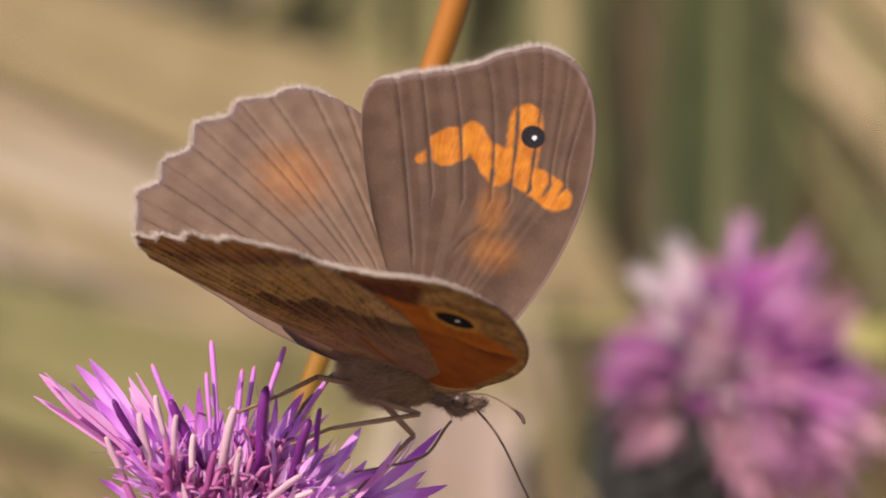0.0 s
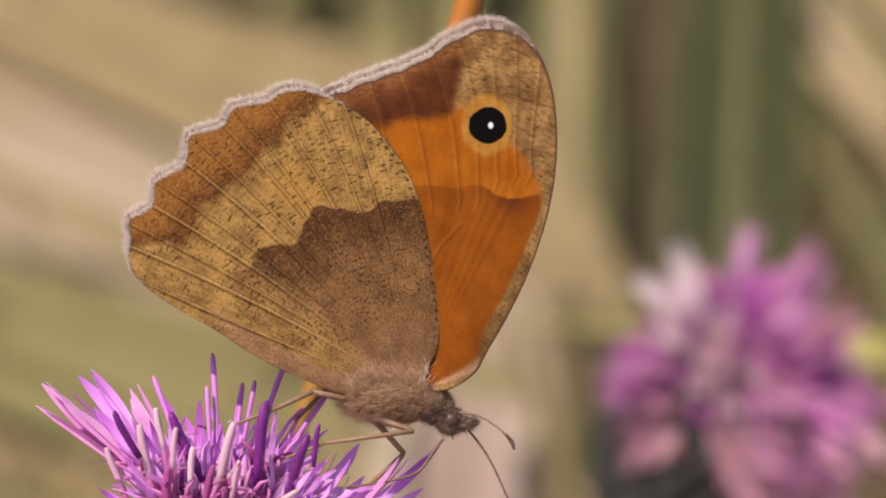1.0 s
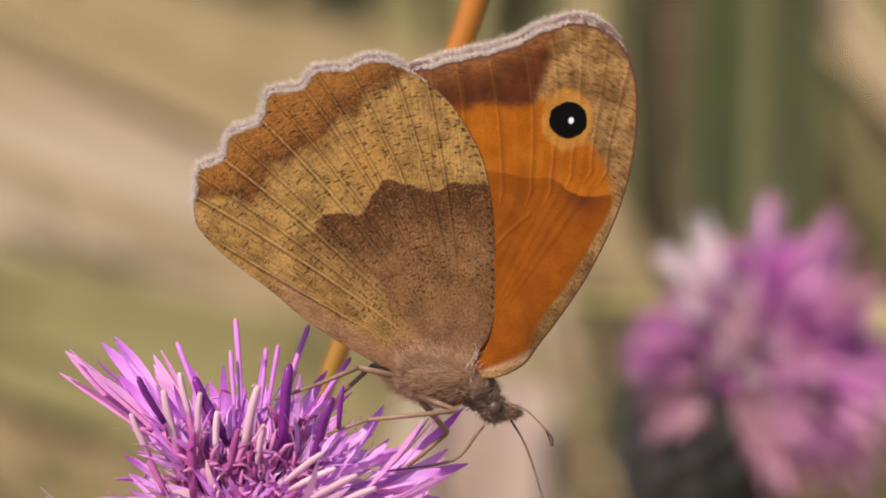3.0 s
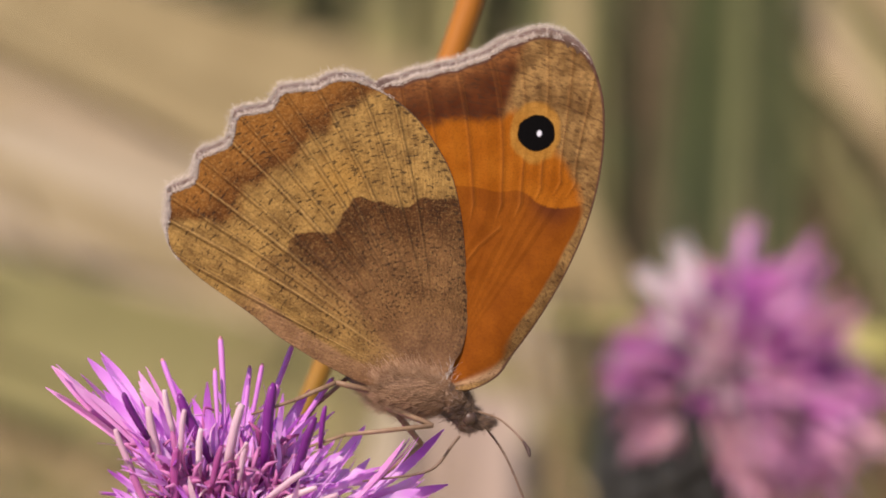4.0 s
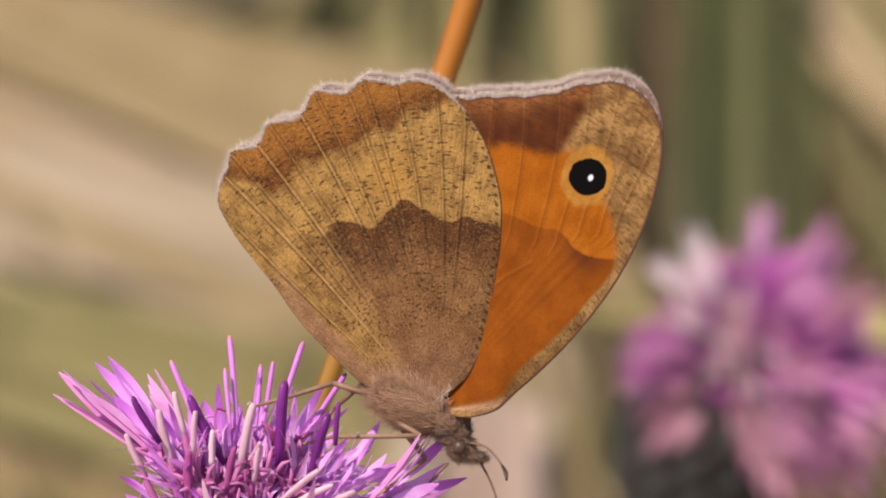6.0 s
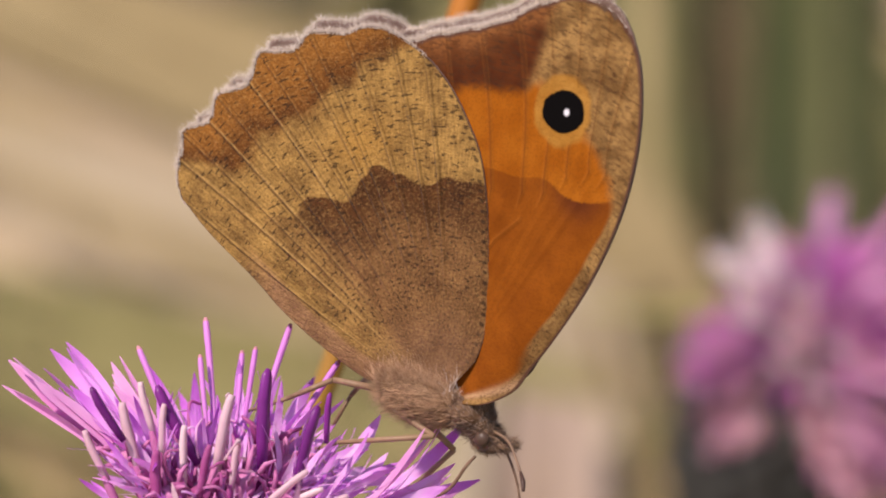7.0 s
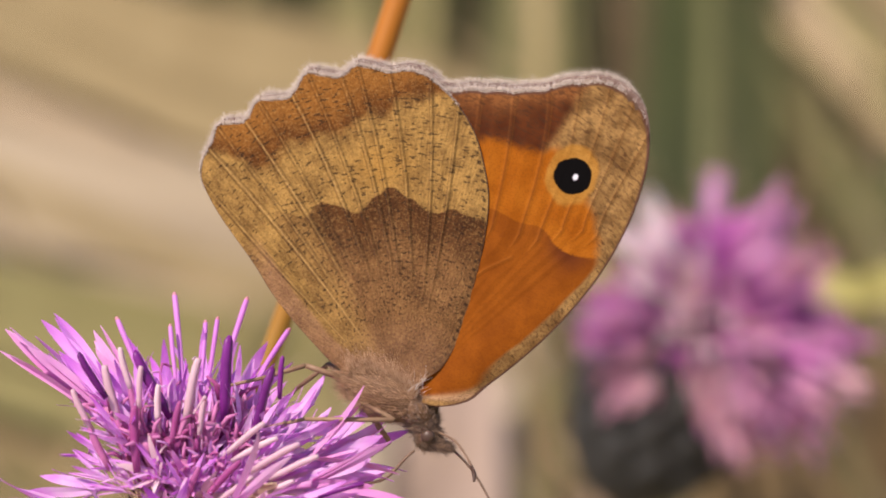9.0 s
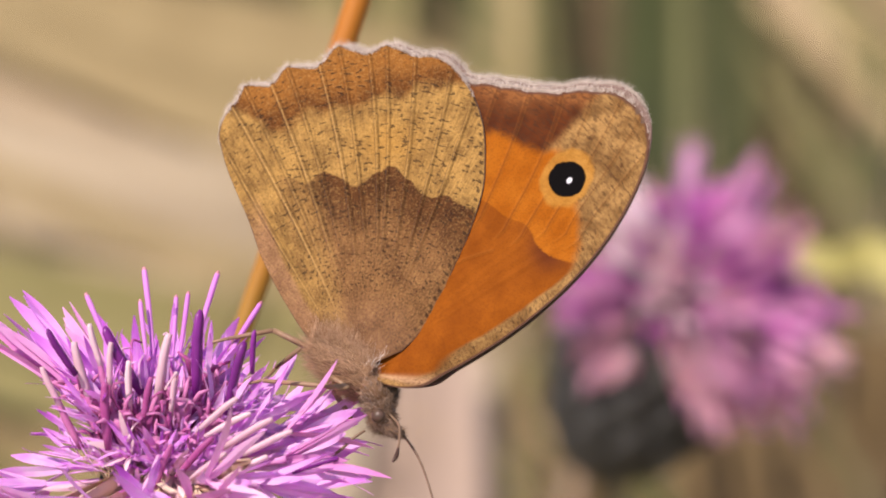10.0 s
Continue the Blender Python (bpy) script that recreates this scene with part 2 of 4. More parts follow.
def mat_petal():
    """Lilac, paler along the middle of each floret and from piece to piece."""
    m = Mat("lilac_petal", 0.5, 0.1, 0.3)
    sep = m.t.nodes.new("ShaderNodeSeparateXYZ")
    m.put(m.coord(), sep.inputs[0])
    n, r = m.noise(420, 4.0), m.rand()
    fine = m.noise(1500, 3.0, (1, 1, 0.08))
    f = m.math("ADD", m.math("ADD", m.math("MULTIPLY", n, 0.35), m.math("MULTIPLY", fine, 0.4)), m.math("MULTIPLY", r, 0.5))
    c = m.mix(m.step(f, 0.2, 0.9), (0.76, 0.16, 0.84), (0.95, 0.49, 0.97))
    up = sep.outputs[2]
    mid = m.math("MULTIPLY", m.step(up, 0.002, 0.0055), m.math("SUBTRACT", 1.0, m.step(up, 0.006, 0.0105)))
    c = m.mix(m.math("MULTIPLY", mid, m.math("MULTIPLY_ADD", fine, 1.3, 0.0)), c, (0.96, 0.80, 0.98))
    c = m.mix(m.math("MULTIPLY", m.step(up, 0.0085, 0.0112), 0.5), c, (0.50, 0.08, 0.62))
    c = m.mix(m.math("MULTIPLY", m.math("SUBTRACT", 1.0, m.step(up, 0.0, 0.004)), 0.6), c, (0.62, 0.12, 0.52))
    m.bump(m.noise(1800, 2.0, (1, 1, 0.06)), 0.7, 0.00015)
    m.colour(c)
    m.translucent(c, 0.5)
    return m.m


LILAC = mat_petal()
PINK = plain("pale_pink_petal", (0.80, 0.30, 0.70), (0.95, 0.62, 0.88), 500, 0.55, 0.1, 0.35)
PALE = plain("pale_pink_anther", (0.74, 0.46, 0.56), (0.92, 0.70, 0.75), 900, 0.55, 0.1, 0.25)
SALMON = plain("salmon_petal_tip", (0.62, 0.20, 0.34), (0.78, 0.36, 0.42), 900, 0.5, 0.0, 0.3)
MAUVE = plain("mauve_floret", (0.56, 0.13, 0.60), (0.78, 0.30, 0.78), 700, 0.5, 0.1, 0.2)
VIOLET = plain("dark_violet_anther", (0.105, 0.008, 0.120), (0.23, 0.028, 0.26), 900, 0.35)
MAGENTA = plain("magenta_tube", (0.38, 0.05, 0.24), (0.70, 0.25, 0.52), 700, 0.5, 0.1, 0.2)
PAPPUS = plain("straw_bristle", (0.34, 0.20, 0.09), (0.70, 0.55, 0.36), 900, 0.7, 0.1, by="island")
STRAW_CHAFF = plain("straw_chaff", (0.55, 0.34, 0.24), (0.86, 0.68, 0.52), 900, 0.7, 0.1, 0.2)
GREY_BRACT = plain("slate_bract", (0.030, 0.031, 0.029), (0.048, 0.048, 0.044), 500, 0.85, 0.0)
BRACT = plain("dark_bract", (0.016, 0.017, 0.013), (0.045, 0.044, 0.032), 800, 0.8, 0.0)
STALK = plain("green_stalk", (0.14, 0.17, 0.05), (0.26, 0.27, 0.09), 400, 0.6)


def mat_straw():
    """Orange above, fading to olive brown further down the stem."""
    m = Mat("orange_straw", 0.45, 0.0, 0.35)
    sep = m.t.nodes.new("ShaderNodeSeparateXYZ")
    m.put(m.coord(), sep.inputs[0])
    n = m.noise(300, 4.0, (1, 0.15, 1))
    c = m.mix(n, (0.33, 0.11, 0.009), (0.47, 0.182, 0.018))
    c = m.mix(m.math("SUBTRACT", 1.0, m.step(sep.outputs[1], -0.016, 0.004)), c, m.mix(n, (0.22, 0.13, 0.018), (0.33, 0.19, 0.03)))
    m.bump(n, 0.2, 0.0003)
    return m.colour(c)


STRAW = mat_straw()
DEEP = plain("deep_pink_petal", (0.42, 0.06, 0.38), (0.68, 0.20, 0.58), 400, 0.6, 0.1, 0.3)
CREAM = plain("cream_pink_petal", (0.92, 0.66, 0.76), (0.97, 0.87, 0.88), 400, 0.6, 0.1, 0.3)
ROSE = plain("rose_pink_petal", (0.58, 0.27, 0.39), (0.82, 0.52, 0.58), 400, 0.6, 0.1, 0.3)
FADED = plain("faded_pink_petal", (0.64, 0.23, 0.50), (0.86, 0.50, 0.74), 400, 0.6, 0.2, 0.3)

# ---- helpers for meshes, in millimetres ----


def mesh_of(name, bm, *mats):
    bmesh.ops.recalc_face_normals(bm, faces=bm.faces)
    bmesh.ops.scale(bm, vec=(MM, MM, MM), verts=bm.verts)
    me = bpy.data.meshes.new(name)
    for f in bm.faces:
        f.smooth = True
    bm.to_mesh(me)
    bm.free()
    for m in mats:
        me.materials.append(m)
    return me


def part(name, bm, mat, parent, label=""):
    me = bm if isinstance(bm, bpy.types.Mesh) else mesh_of(name, bm, mat)
    ob = new(name, me)
    ob.parent = parent
    if label:
        ob["label"] = label
    return ob


def raw(name, verts, faces, *mats, index=None):
    me = bpy.data.meshes.new(name)
    me.from_pydata((np.asarray(verts) * MM).tolist(), [], faces)
    for m in mats:
        me.materials.append(m)
    if index is not None:
        me.polygons.foreach_set("material_index", index)
    me.polygons.foreach_set("use_smooth", [True] * len(me.polygons))
    me.update()
    return me


def tube(bm, points, radii, sides=8, flat=1.0, rib=0.0):
    """A round bar along points, closed at both ends."""
    pts = [Vector(p) for p in points]
    rings = []
    for i, p in enumerate(pts):
        d = (pts[min(i + 1, len(pts) - 1)] - pts[max(i - 1, 0)]).normalized()
        a = d.orthogonal().normalized() if i == 0 else (rings[-1][1] - d * rings[-1][1].dot(d)).normalized()
        b = d.cross(a)
        ring = [bm.verts.new(p + (a * math.cos(k * math.tau / sides) + b * math.sin(k * math.tau / sides) * flat) * radii[i] * (1 - rib * (k % 2))) for k in range(sides)]
        rings.append((ring, a))
    for (r0, _), (r1, _) in zip(rings, rings[1:]):
        for k in range(sides):
            bm.faces.new((r0[k], r0[(k + 1) % sides], r1[(k + 1) % sides], r1[k]))
    bm.faces.new(rings[0][0][::-1])
    bm.faces.new(rings[-1][0])
    return bm


def smooth_line(points, n):
    """Catmull-Rom through points."""
    p = [Vector(q) for q in points]
    p = [p[0] * 2 - p[1], *p, p[-1] * 2 - p[-2]]
    out = []
    for i in range(1, len(p) - 2):
        for k in range(n):
            t = k / n
            a, b, c, d = p[i - 1:i + 3]
            out.append(0.5 * (2 * b + (c - a) * t + (2 * a - 5 * b + 4 * c - d) * t * t + (3 * b - a - 3 * c + d) * t ** 3))
    out.append(p[-2])
    return out


def curve_of(knots, x):
    """A smooth function through knots (x, y)."""
    kx, ky = np.array(knots, float).T
    s = np.gradient(ky, kx)
    i = np.clip(np.searchsorted(kx, x) - 1, 0, len(kx) - 2)
    h = kx[i + 1] - kx[i]
    t = np.clip((x - kx[i]) / h, 0, 1)
    return ((1 + 2 * t) * (1 - t) ** 2 * ky[i] + t * (1 - t) ** 2 * h * s[i]
            + t * t * (3 - 2 * t) * ky[i + 1] + t * t * (t - 1) * h * s[i + 1])


def to_lines(x, y, pts):
    """Distance to a chain of points."""
    d = np.full(x.shape, 99.0)
    for (ax, ay), (bx, by) in zip(pts, pts[1:]):
        vx, vy = bx - ax, by - ay
        t = np.clip(((x - ax) * vx + (y - ay) * vy) / (vx * vx + vy * vy + 1e-9), 0, 1)
        d = np.minimum(d, np.hypot(x - ax - t * vx, y - ay - t * vy))
    return d


# ---- the butterfly ----
HIND_EDGE = ((57, 3.0), (64, 4.4), (73, 6.5), (80.5, 8.95), (85.5, 11.8), (89.3, 14.1), (93.3, 15.9), (97.2, 17.6),
             (102, 19.2), (106, 20.3), (109, 20.85), (112.4, 21.25), (115.8, 21.05), (119, 21.5), (121.3, 21.75), (123, 21.3), (124.3, 21.1),
             (127, 21.5), (130, 21.9), (131.8, 21.25), (133.3, 20.85), (136.5, 21.05), (139.8, 21.35), (141.7, 20.9), (143.3, 20.7), (145.5, 21.0),
             (147.9, 21.3), (149.6, 20.9), (151.4, 20.6), (154, 20.1), (156.2, 19.3), (158.2, 17.4), (161, 13.6), (165, 10.8), (171, 7.4), (180, 4.4))
FORE_EDGE = ((13, 2.0), (21, 3.4), (34, 5.8), (42, 8.7), (48, 11.9), (52.4, 14.8), (56.6, 17.6), (60.2, 19.9), (64.6, 22.4),
             (67.6, 23.6), (70.7, 24.5), (74.1, 24.8), (77.4, 24.4), (81, 23.5), (86, 22.0), (91, 21.2), (96, 20.75), (100.3, 20.4),
             (105, 19.9), (109, 17.0), (112, 11.0))
HIND_VEINS = ((102, 96, 6, 0.4), (108, 101, 7, 0.4), (115.5, 108, 8, 0.55), (121, 114, 8, 0.45), (124.1, 117.5, 9, 0.6), (129.6, 123, 9, 0.45), (133.4, 127, 7, 0.9),
              (139.4, 134, 8, 0.5), (143.1, 138, 6, 1.0), (148, 143.5, 6, 0.5), (151.5, 147, 5, 1.0), (156.5, 159, 5, 0.6))
FORE_VEINS = ((100.5, 98, 8), (95.7, 91.5, 12.5), (90, 82, 12.5), (84.6, 74, 13), (80.5, 69, 13.5), (76.3, 66, 15), (72, 62.5, 16), (67, 59.5, 16.5))


def wing_mesh(name, edge, veins, side, fore):
    na, nr = (430, 150) if side > 0 else (300, 110)
    a0, a1 = edge[0][0], edge[-1][0]
    if fore:
        edge = [(a - math.degrees(0.42 * max(0, 1 - (r / 22) ** 2) / r) * (a < 66), r) for a, r in edge]
        a0 = edge[0][0]
    ang = np.linspace(a0, a1, na)
    rad = curve_of(edge, ang)
    if fore:
        scal = 0.12 * np.abs(np.sin(np.radians((ang - 75) * 36))) * ((ang > 75) & (ang < 106))
    else:
        scal = 0.05 * np.sin(np.radians(ang * 47)) * np.interp(ang, [100, 106, 152, 156], [0, 1, 1, 0])
    room = np.interp(ang, [68, 73, 103, 106], [0, 1, 1, 0]) if fore else 0.0
    rad = rad + scal - 0.32 * room
    if fore:
        rad = rad + 0.35 * np.exp(-((ang - 42) / 16.0) ** 2) + 0.75 * np.exp(-((ang - 17) / 13.0) ** 2)
    f = np.linspace(0.02, 1, nr) ** 0.9
    A, Fr = np.meshgrid(ang, f, indexing="ij")
    R = rad[:, None] * Fr
    x, y = R * np.cos(np.radians(A)), R * np.sin(np.radians(A))
    # distances to the veins, which fan out from the cell
    vein = np.full(A.shape, 9.0)
    ridge = np.zeros(A.shape)
    for am, ac, rc, *wt in veins:
        g = np.clip((R - rc) / np.maximum(rad[:, None] - rc, 1), 0, 1) ** 0.8
        d = R * np.radians(np.abs(A - (ac + (am - ac) * g)))
        thin = 0.055 * (1 - wt[0]) if wt else 0.0
        vein = np.minimum(vein, d + thin + np.clip((rc - R) / (3.0 if fore else 4.0), 0, 1) * 0.4)
    if fore:
        vein = np.minimum(vein, to_lines(x, y, ((1.6, 8.6), (2.3, 9.6), (3.6, 10.9))) + 0.05)
    ridge = (0.08 if fore else 0.2) * np.exp(-(vein / 0.13) ** 2) - 0.05 * np.cos(np.clip(vein, 0, 1.4) * 2.2)
    belly = 0.7 * np.sin(math.pi * Fr) * (1 if fore else 0.8) + 0.25 * np.sin(np.radians(A * 9)) * Fr ** 3 * (0.4 if fore else 1)
    if fore:
        ridge = ridge * (0.15 + 0.85 * np.clip((np.hypot(x - 5.5, y - 17.2) - 1.2) / 0.6, 0, 1))
    z = ridge * (np.clip(Fr * 3, 0, 1) if fore else np.clip((R - 5) / 6, 0.12, 1)) + belly * 0.45
    if fore:
        z = z + 0.9 * np.exp(-((A - a0) / 7.0) ** 2) * np.clip(R / 6, 0, 1)
    thick = 0.06
    top = np.stack([x, y, side * (z + thick)], -1).reshape(-1, 3)
    bot = np.stack([x, y, side * (z - thick)], -1).reshape(-1, 3)
    n = na * nr
    i, j = np.meshgrid(np.arange(na - 1), np.arange(nr - 1), indexing="ij")
    q = (i * nr + j).ravel()
    quad = np.stack([q, q + 1, q + nr + 1, q + nr], -1)
    rim = ([(k * nr + nr - 1, (k + 1) * nr + nr - 1) for k in range(na - 1)] + [(k + 1, k) for k in range(nr - 1)]
           + [((na - 1) * nr + k, (na - 1) * nr + k + 1) for k in range(nr - 1)])
    faces = quad.tolist() + (quad[:, ::-1] + n).tolist() + [(b, a, a + n, b + n) for a, b in rim]
    if side > 0:
        faces = [t[::-1] for t in faces]
    idx = [0] * len(quad) + [1] * len(quad) + [1] * len(rim)
    me = raw(name, np.concatenate([top, bot]), faces, *((FORE_UNDER, FORE_UPPER) if fore else (HIND_UNDER, HIND_UPPER)), index=idx)
    edge_d = (rad[:, None] - R)
    if fore:
        a0r = np.radians(A - a0)
        edge_d = np.minimum(edge_d, R * np.sin(np.clip(a0r, 0, 1.5)) + 0.25)
    at_ = {"vein": vein, "rim": edge_d, "pa": np.radians(A) * 14.0, "pr": R}
    if fore:
        o = curve_of(((12, 1.2), (18, 3.0), (28, 5.0), (42.8, 7.6), (48, 10.6), (51.6, 13.2), (53.5, 14.8), (57.5, 16.0), (61.4, 16.7), (65.3, 17.4), (70, 17.8), (76, 18.8),
                      (78.6, 18.9), (79.8, 18.4), (84, 17.95), (90, 17.6), (98, 17.2), (113, 17.0)), A)
        at_["orange"] = o - R
        at_["fold"] = np.exp(-((A - a0 - 14 - R * 0.9) / 4.5) ** 2) * np.clip((11.0 - R) / 5.0, 0, 1)
        at_["hindpart"] = (A - 79.5) * 0.45
        yl = curve_of(((-6, 13.4), (0.4, 13.4), (1.8, 13.4), (3.2, 13.2), (4.9, 13.3), (5.3, 13.1), (5.8, 12.7), (6.7, 12.4), (7.5, 12.4), (8.0, 12.5), (9.5, 13.0)), x)
        at_["line"] = y - yl
        at_["shade"] = np.exp(-((x - 6.9) / 1.7) ** 2) * np.exp(-(np.maximum(yl - y, 0) / 1.0) ** 2) * (y < yl + 0.05)
        at_["eye"] = np.hypot(x - 5.5, y - 17.2)
        at_["ring"] = np.hypot((x - 5.45) / 1.68, (y - 17.25) / 2.08)
        at_["pupil"] = np.hypot(x - 5.68, (y - 17.22) * 0.8)
        at_["spot"] = np.hypot(x - 5.85, y - 17.3)
        at_["dot"] = np.hypot(x - 5.95, y - 17.25)
        marks = (((0.2, 15.5), (0.7, 15.9), 1.2), ((-1.4, 14.5), (-1.0, 14.8), 0.35), ((1.9, 16.8), (3.8, 14.3), 0.85), ((4.9, 14.9), (7.8, 13.4), 1.05), ((5.3, 18.4), (5.3, 15.2), 1.1), ((3.2, 15.5), (4.9, 14.8), 0.9))
        fl = np.min([to_lines(x, y, (p, q)) - r for p, q, r in marks], 0)
        at_["patch"] = np.maximum(fl, 0.13 - vein)
        at_["glow"] = np.minimum(np.hypot((x - 3.7) / 0.9, (y - 11.7) / 1.6), np.hypot((x - 4.1) / 1.4, (y - 8.9) / 1.1)) - 1.0
    else:
        b = curve_of(((50, 12.5), (89, 12.5), (92, 12.39), (96.7, 12.46), (99.6, 12.36), (101.6, 12.10), (104.7, 12.02), (107.5, 12.38), (109.2, 12.65), (112.2, 12.94),
                      (114.5, 13.40), (115.9, 13.55), (117.6, 13.52), (119.2, 13.25), (122.2, 12.80), (124.3, 12.40), (127, 12.20), (128.4, 12.35), (129.7, 12.67), (131.6, 13.03),
                      (133.6, 13.32), (136.8, 13.60), (139.1, 13.52), (141, 13.22), (143.1, 13.53), (146, 14.17), (148.4, 14.43), (151, 12.0), (156, 8.0), (182, 6.0)), A)
        at_["band"] = b - R
        o = curve_of(((50, 28), (99, 22), (102.9, 20.2), (107.9, 19.5), (111.5, 19.28), (114.2, 18.98), (115.7, 18.39), (120.3, 18.33), (124.4, 17.63), (127.3, 17.35),
                      (130.4, 17.63), (134.2, 17.43), (136.7, 17.95), (142.3, 17.42), (146, 17.72), (150.6, 19.8), (155, 21.5), (182, 26)), A)
        at_["outer"] = R - o
        margin = np.interp(R, [4.4, 7.4, 10.8, 13.6, 17.4, 19.3], [180, 171, 165, 161, 158.2, 156.2])
        front = np.interp(R, [3.0, 4.4, 6.5, 8.95, 11.8, 14.1, 15.9, 17.6, 19.2], [57, 64, 73, 80.5, 85.5, 89.3, 93.3, 97.2, 102])
        at_["lead"] = R * np.radians(A - front)
        at_["anal"] = np.clip((1.45 - R * np.radians(margin - A)) / 0.3, 0, 1) * np.clip((14.5 - R) / 3, 0, 1)
        at_["down"] = np.clip((5.5 - R) / 3.5, 0, 1)
        at_["basal"] = np.clip((150 - A) / 14.0, 0, 1)
        at_["gold"] = np.exp(-((A - 118) / 7.0) ** 2 - ((R - 15.0) / 1.6) ** 2)
        at_["spot"] = np.full(A.shape, 9.0)
        at_["dot"] = np.full(A.shape, 9.0)
        at_["patch"] = np.full(A.shape, 9.0)
        at_["glow"] = np.hypot((x + 7.6) / 2.2, (y - 13.4) / 2.0) - 1.0
    for k, v in at_.items():
        me.attributes.new(k, "FLOAT", "POINT").data.foreach_set("value", np.concatenate([v.ravel()] * 2).astype(np.float32))
    return me, ang, rad, z


def hairs(name, roots, ways, lengths, width, mat, bend=0.25, seed=1):
    """Many fine three-sided hairs as one mesh."""
    rng = np.random.default_rng(seed)
    verts, faces = [], []
    for p, d, l in zip(roots, ways, lengths):
        d = Vector(d).normalized()
        a = d.orthogonal().normalized()
        b = d.cross(a)
        sag = Vector(rng.normal(0, bend, 3)) * l
        i = len(verts)
        for t, w in ((0, 1.0), (0.5, 0.8)):
            c = Vector(p) + d * l * t + sag * t * t
            for k in range(3):
                verts.append(c + (a * math.cos(k * 2.094) + b * math.sin(k * 2.094)) * width * w)
        verts.append(Vector(p) + d * l + sag)
        for k in range(3):
            k1 = (k + 1) % 3
            faces.append((i + k, i + k1, i + 3 + k1, i + 3 + k))
            faces.append((i + 3 + k, i + 3 + k1, i + 6))
    return raw(name, [tuple(v) for v in verts], faces, mat)


def fringe_mesh(ang, rad, z, side, a0, a1, count, seed):
    rng = np.random.default_rng(seed)
    a = rng.uniform(a0, a1, count)
    r = np.interp(a, ang, rad)
    zz = np.interp(a, ang, z[:, -1])
    dr = np.interp(a, ang, np.gradient(rad, np.radians(ang)))
    ca, sa = np.cos(np.radians(a)), np.sin(np.radians(a))
    # outward normal of the edge
    nx, ny = r * ca + dr * sa, r * sa - dr * ca
    k = np.hypot(nx, ny)
    tap = np.clip(np.minimum(a - a0, a1 - a) / 5, 0.35, 1)
    roots = np.stack([(r - 0.12) * ca, (r - 0.12) * sa, side * (zz + rng.uniform(-0.06, 0.08, count))], -1)
    lean = rng.normal(0, 0.2, (count, 3))
    ways = np.stack([nx / k, ny / k, np.zeros(count)], -1) + lean * np.array([1, 1, 0.7])
    return hairs("fringe", roots, ways, rng.uniform(0.16, 0.52, count) * tap, 0.014, FRINGE, 0.3, seed)


def blob(bm, centre, radii, turn=0.0, rough=0.05, seed=0):
    """A rounded, slightly uneven lump."""
    made = bmesh.ops.create_icosphere(bm, subdivisions=3, radius=1.0)["verts"]
    m = Matrix.Translation(centre) @ pose(0, 0, 0, 0, 0, turn) @ Matrix.Diagonal((*radii, 1))
    for v in made:
        v.co = m @ (v.co * (1 + rough * noise.noise(v.co * 2.5 + Vector((seed, 0, 0)))))


def fur_mesh(lumps, count, seed, mat=None, thick=0.015, lift=0.38):
    rng = np.random.default_rng(seed)
    roots, ways, ls = [], [], []
    for c, r, turn, l in lumps:
        m = Matrix.Translation(c) @ pose(0, 0, 0, 0, 0, turn) @ Matrix.Diagonal((*r, 1))
        back = pose(0, 0, 0, 0, 0, turn).to_3x3() @ Vector((-1, -0.1, 0))
        for _ in range(count):
            d = Vector(rng.normal(0, 1, 3)).normalized()
            n = (m.to_3x3() @ Vector((d.x / r[0] ** 2, d.y / r[1] ** 2, d.z / r[2] ** 2))).normalized()
            roots.append(m @ d)
            ways.append(n * lift + back * 0.9 + Vector(rng.normal(0, 0.22, 3)))
            ls.append(l * rng.uniform(0.5, 1.2))
    return hairs("fur", roots, ways, ls, thick, mat or FUR, 0.3, seed)


def perch(u, v, roll, yaw, tilt):
    return FRAME @ Matrix.Translation((u * MM, v * MM, 0)) @ pose(0, 0, 0, 0, -yaw, 0) @ pose(0, 0, 0, tilt, 0, 0) @ pose(0, 0, 0, 0, 0, roll)


def limb(name, points, radii, mat, parent, label=""):
    bm = bmesh.new()
    line = smooth_line(points, 5)
    k = np.linspace(0, len(radii) - 1, len(line))
    tube(bm, line, np.interp(k, range(len(radii)), radii), 8)
    return part(name, bm, mat, parent, label)


butterfly = tagged(new("butterfly"), "brown and orange meadow butterfly with eyespots feeding on knapweed", "butterfly")
# the lens stays focused on the insect as it draws nearer
cam.data.dof.focus_object = butterfly
WINGS = {}
for side in (1, -1):
    for fore in (False, True):
        nm = "forewing" if fore else "hindwing"
        me, ang, rad, zz = wing_mesh(nm, FORE_EDGE if fore else HIND_EDGE, FORE_VEINS if fore else HIND_VEINS, side, fore)
        w = part(nm, me, None, butterfly, "orange forewing with a black eyespot" if fore else "ochre and brown scalloped hindwing")
        part("fringe", fringe_mesh(ang, rad, zz, side, *((69, 105.5) if fore else (102, 157)), 3600, 5 + side + 2 * fore), None, w, "pale grey hair fringe")
        WINGS[side, fore] = w

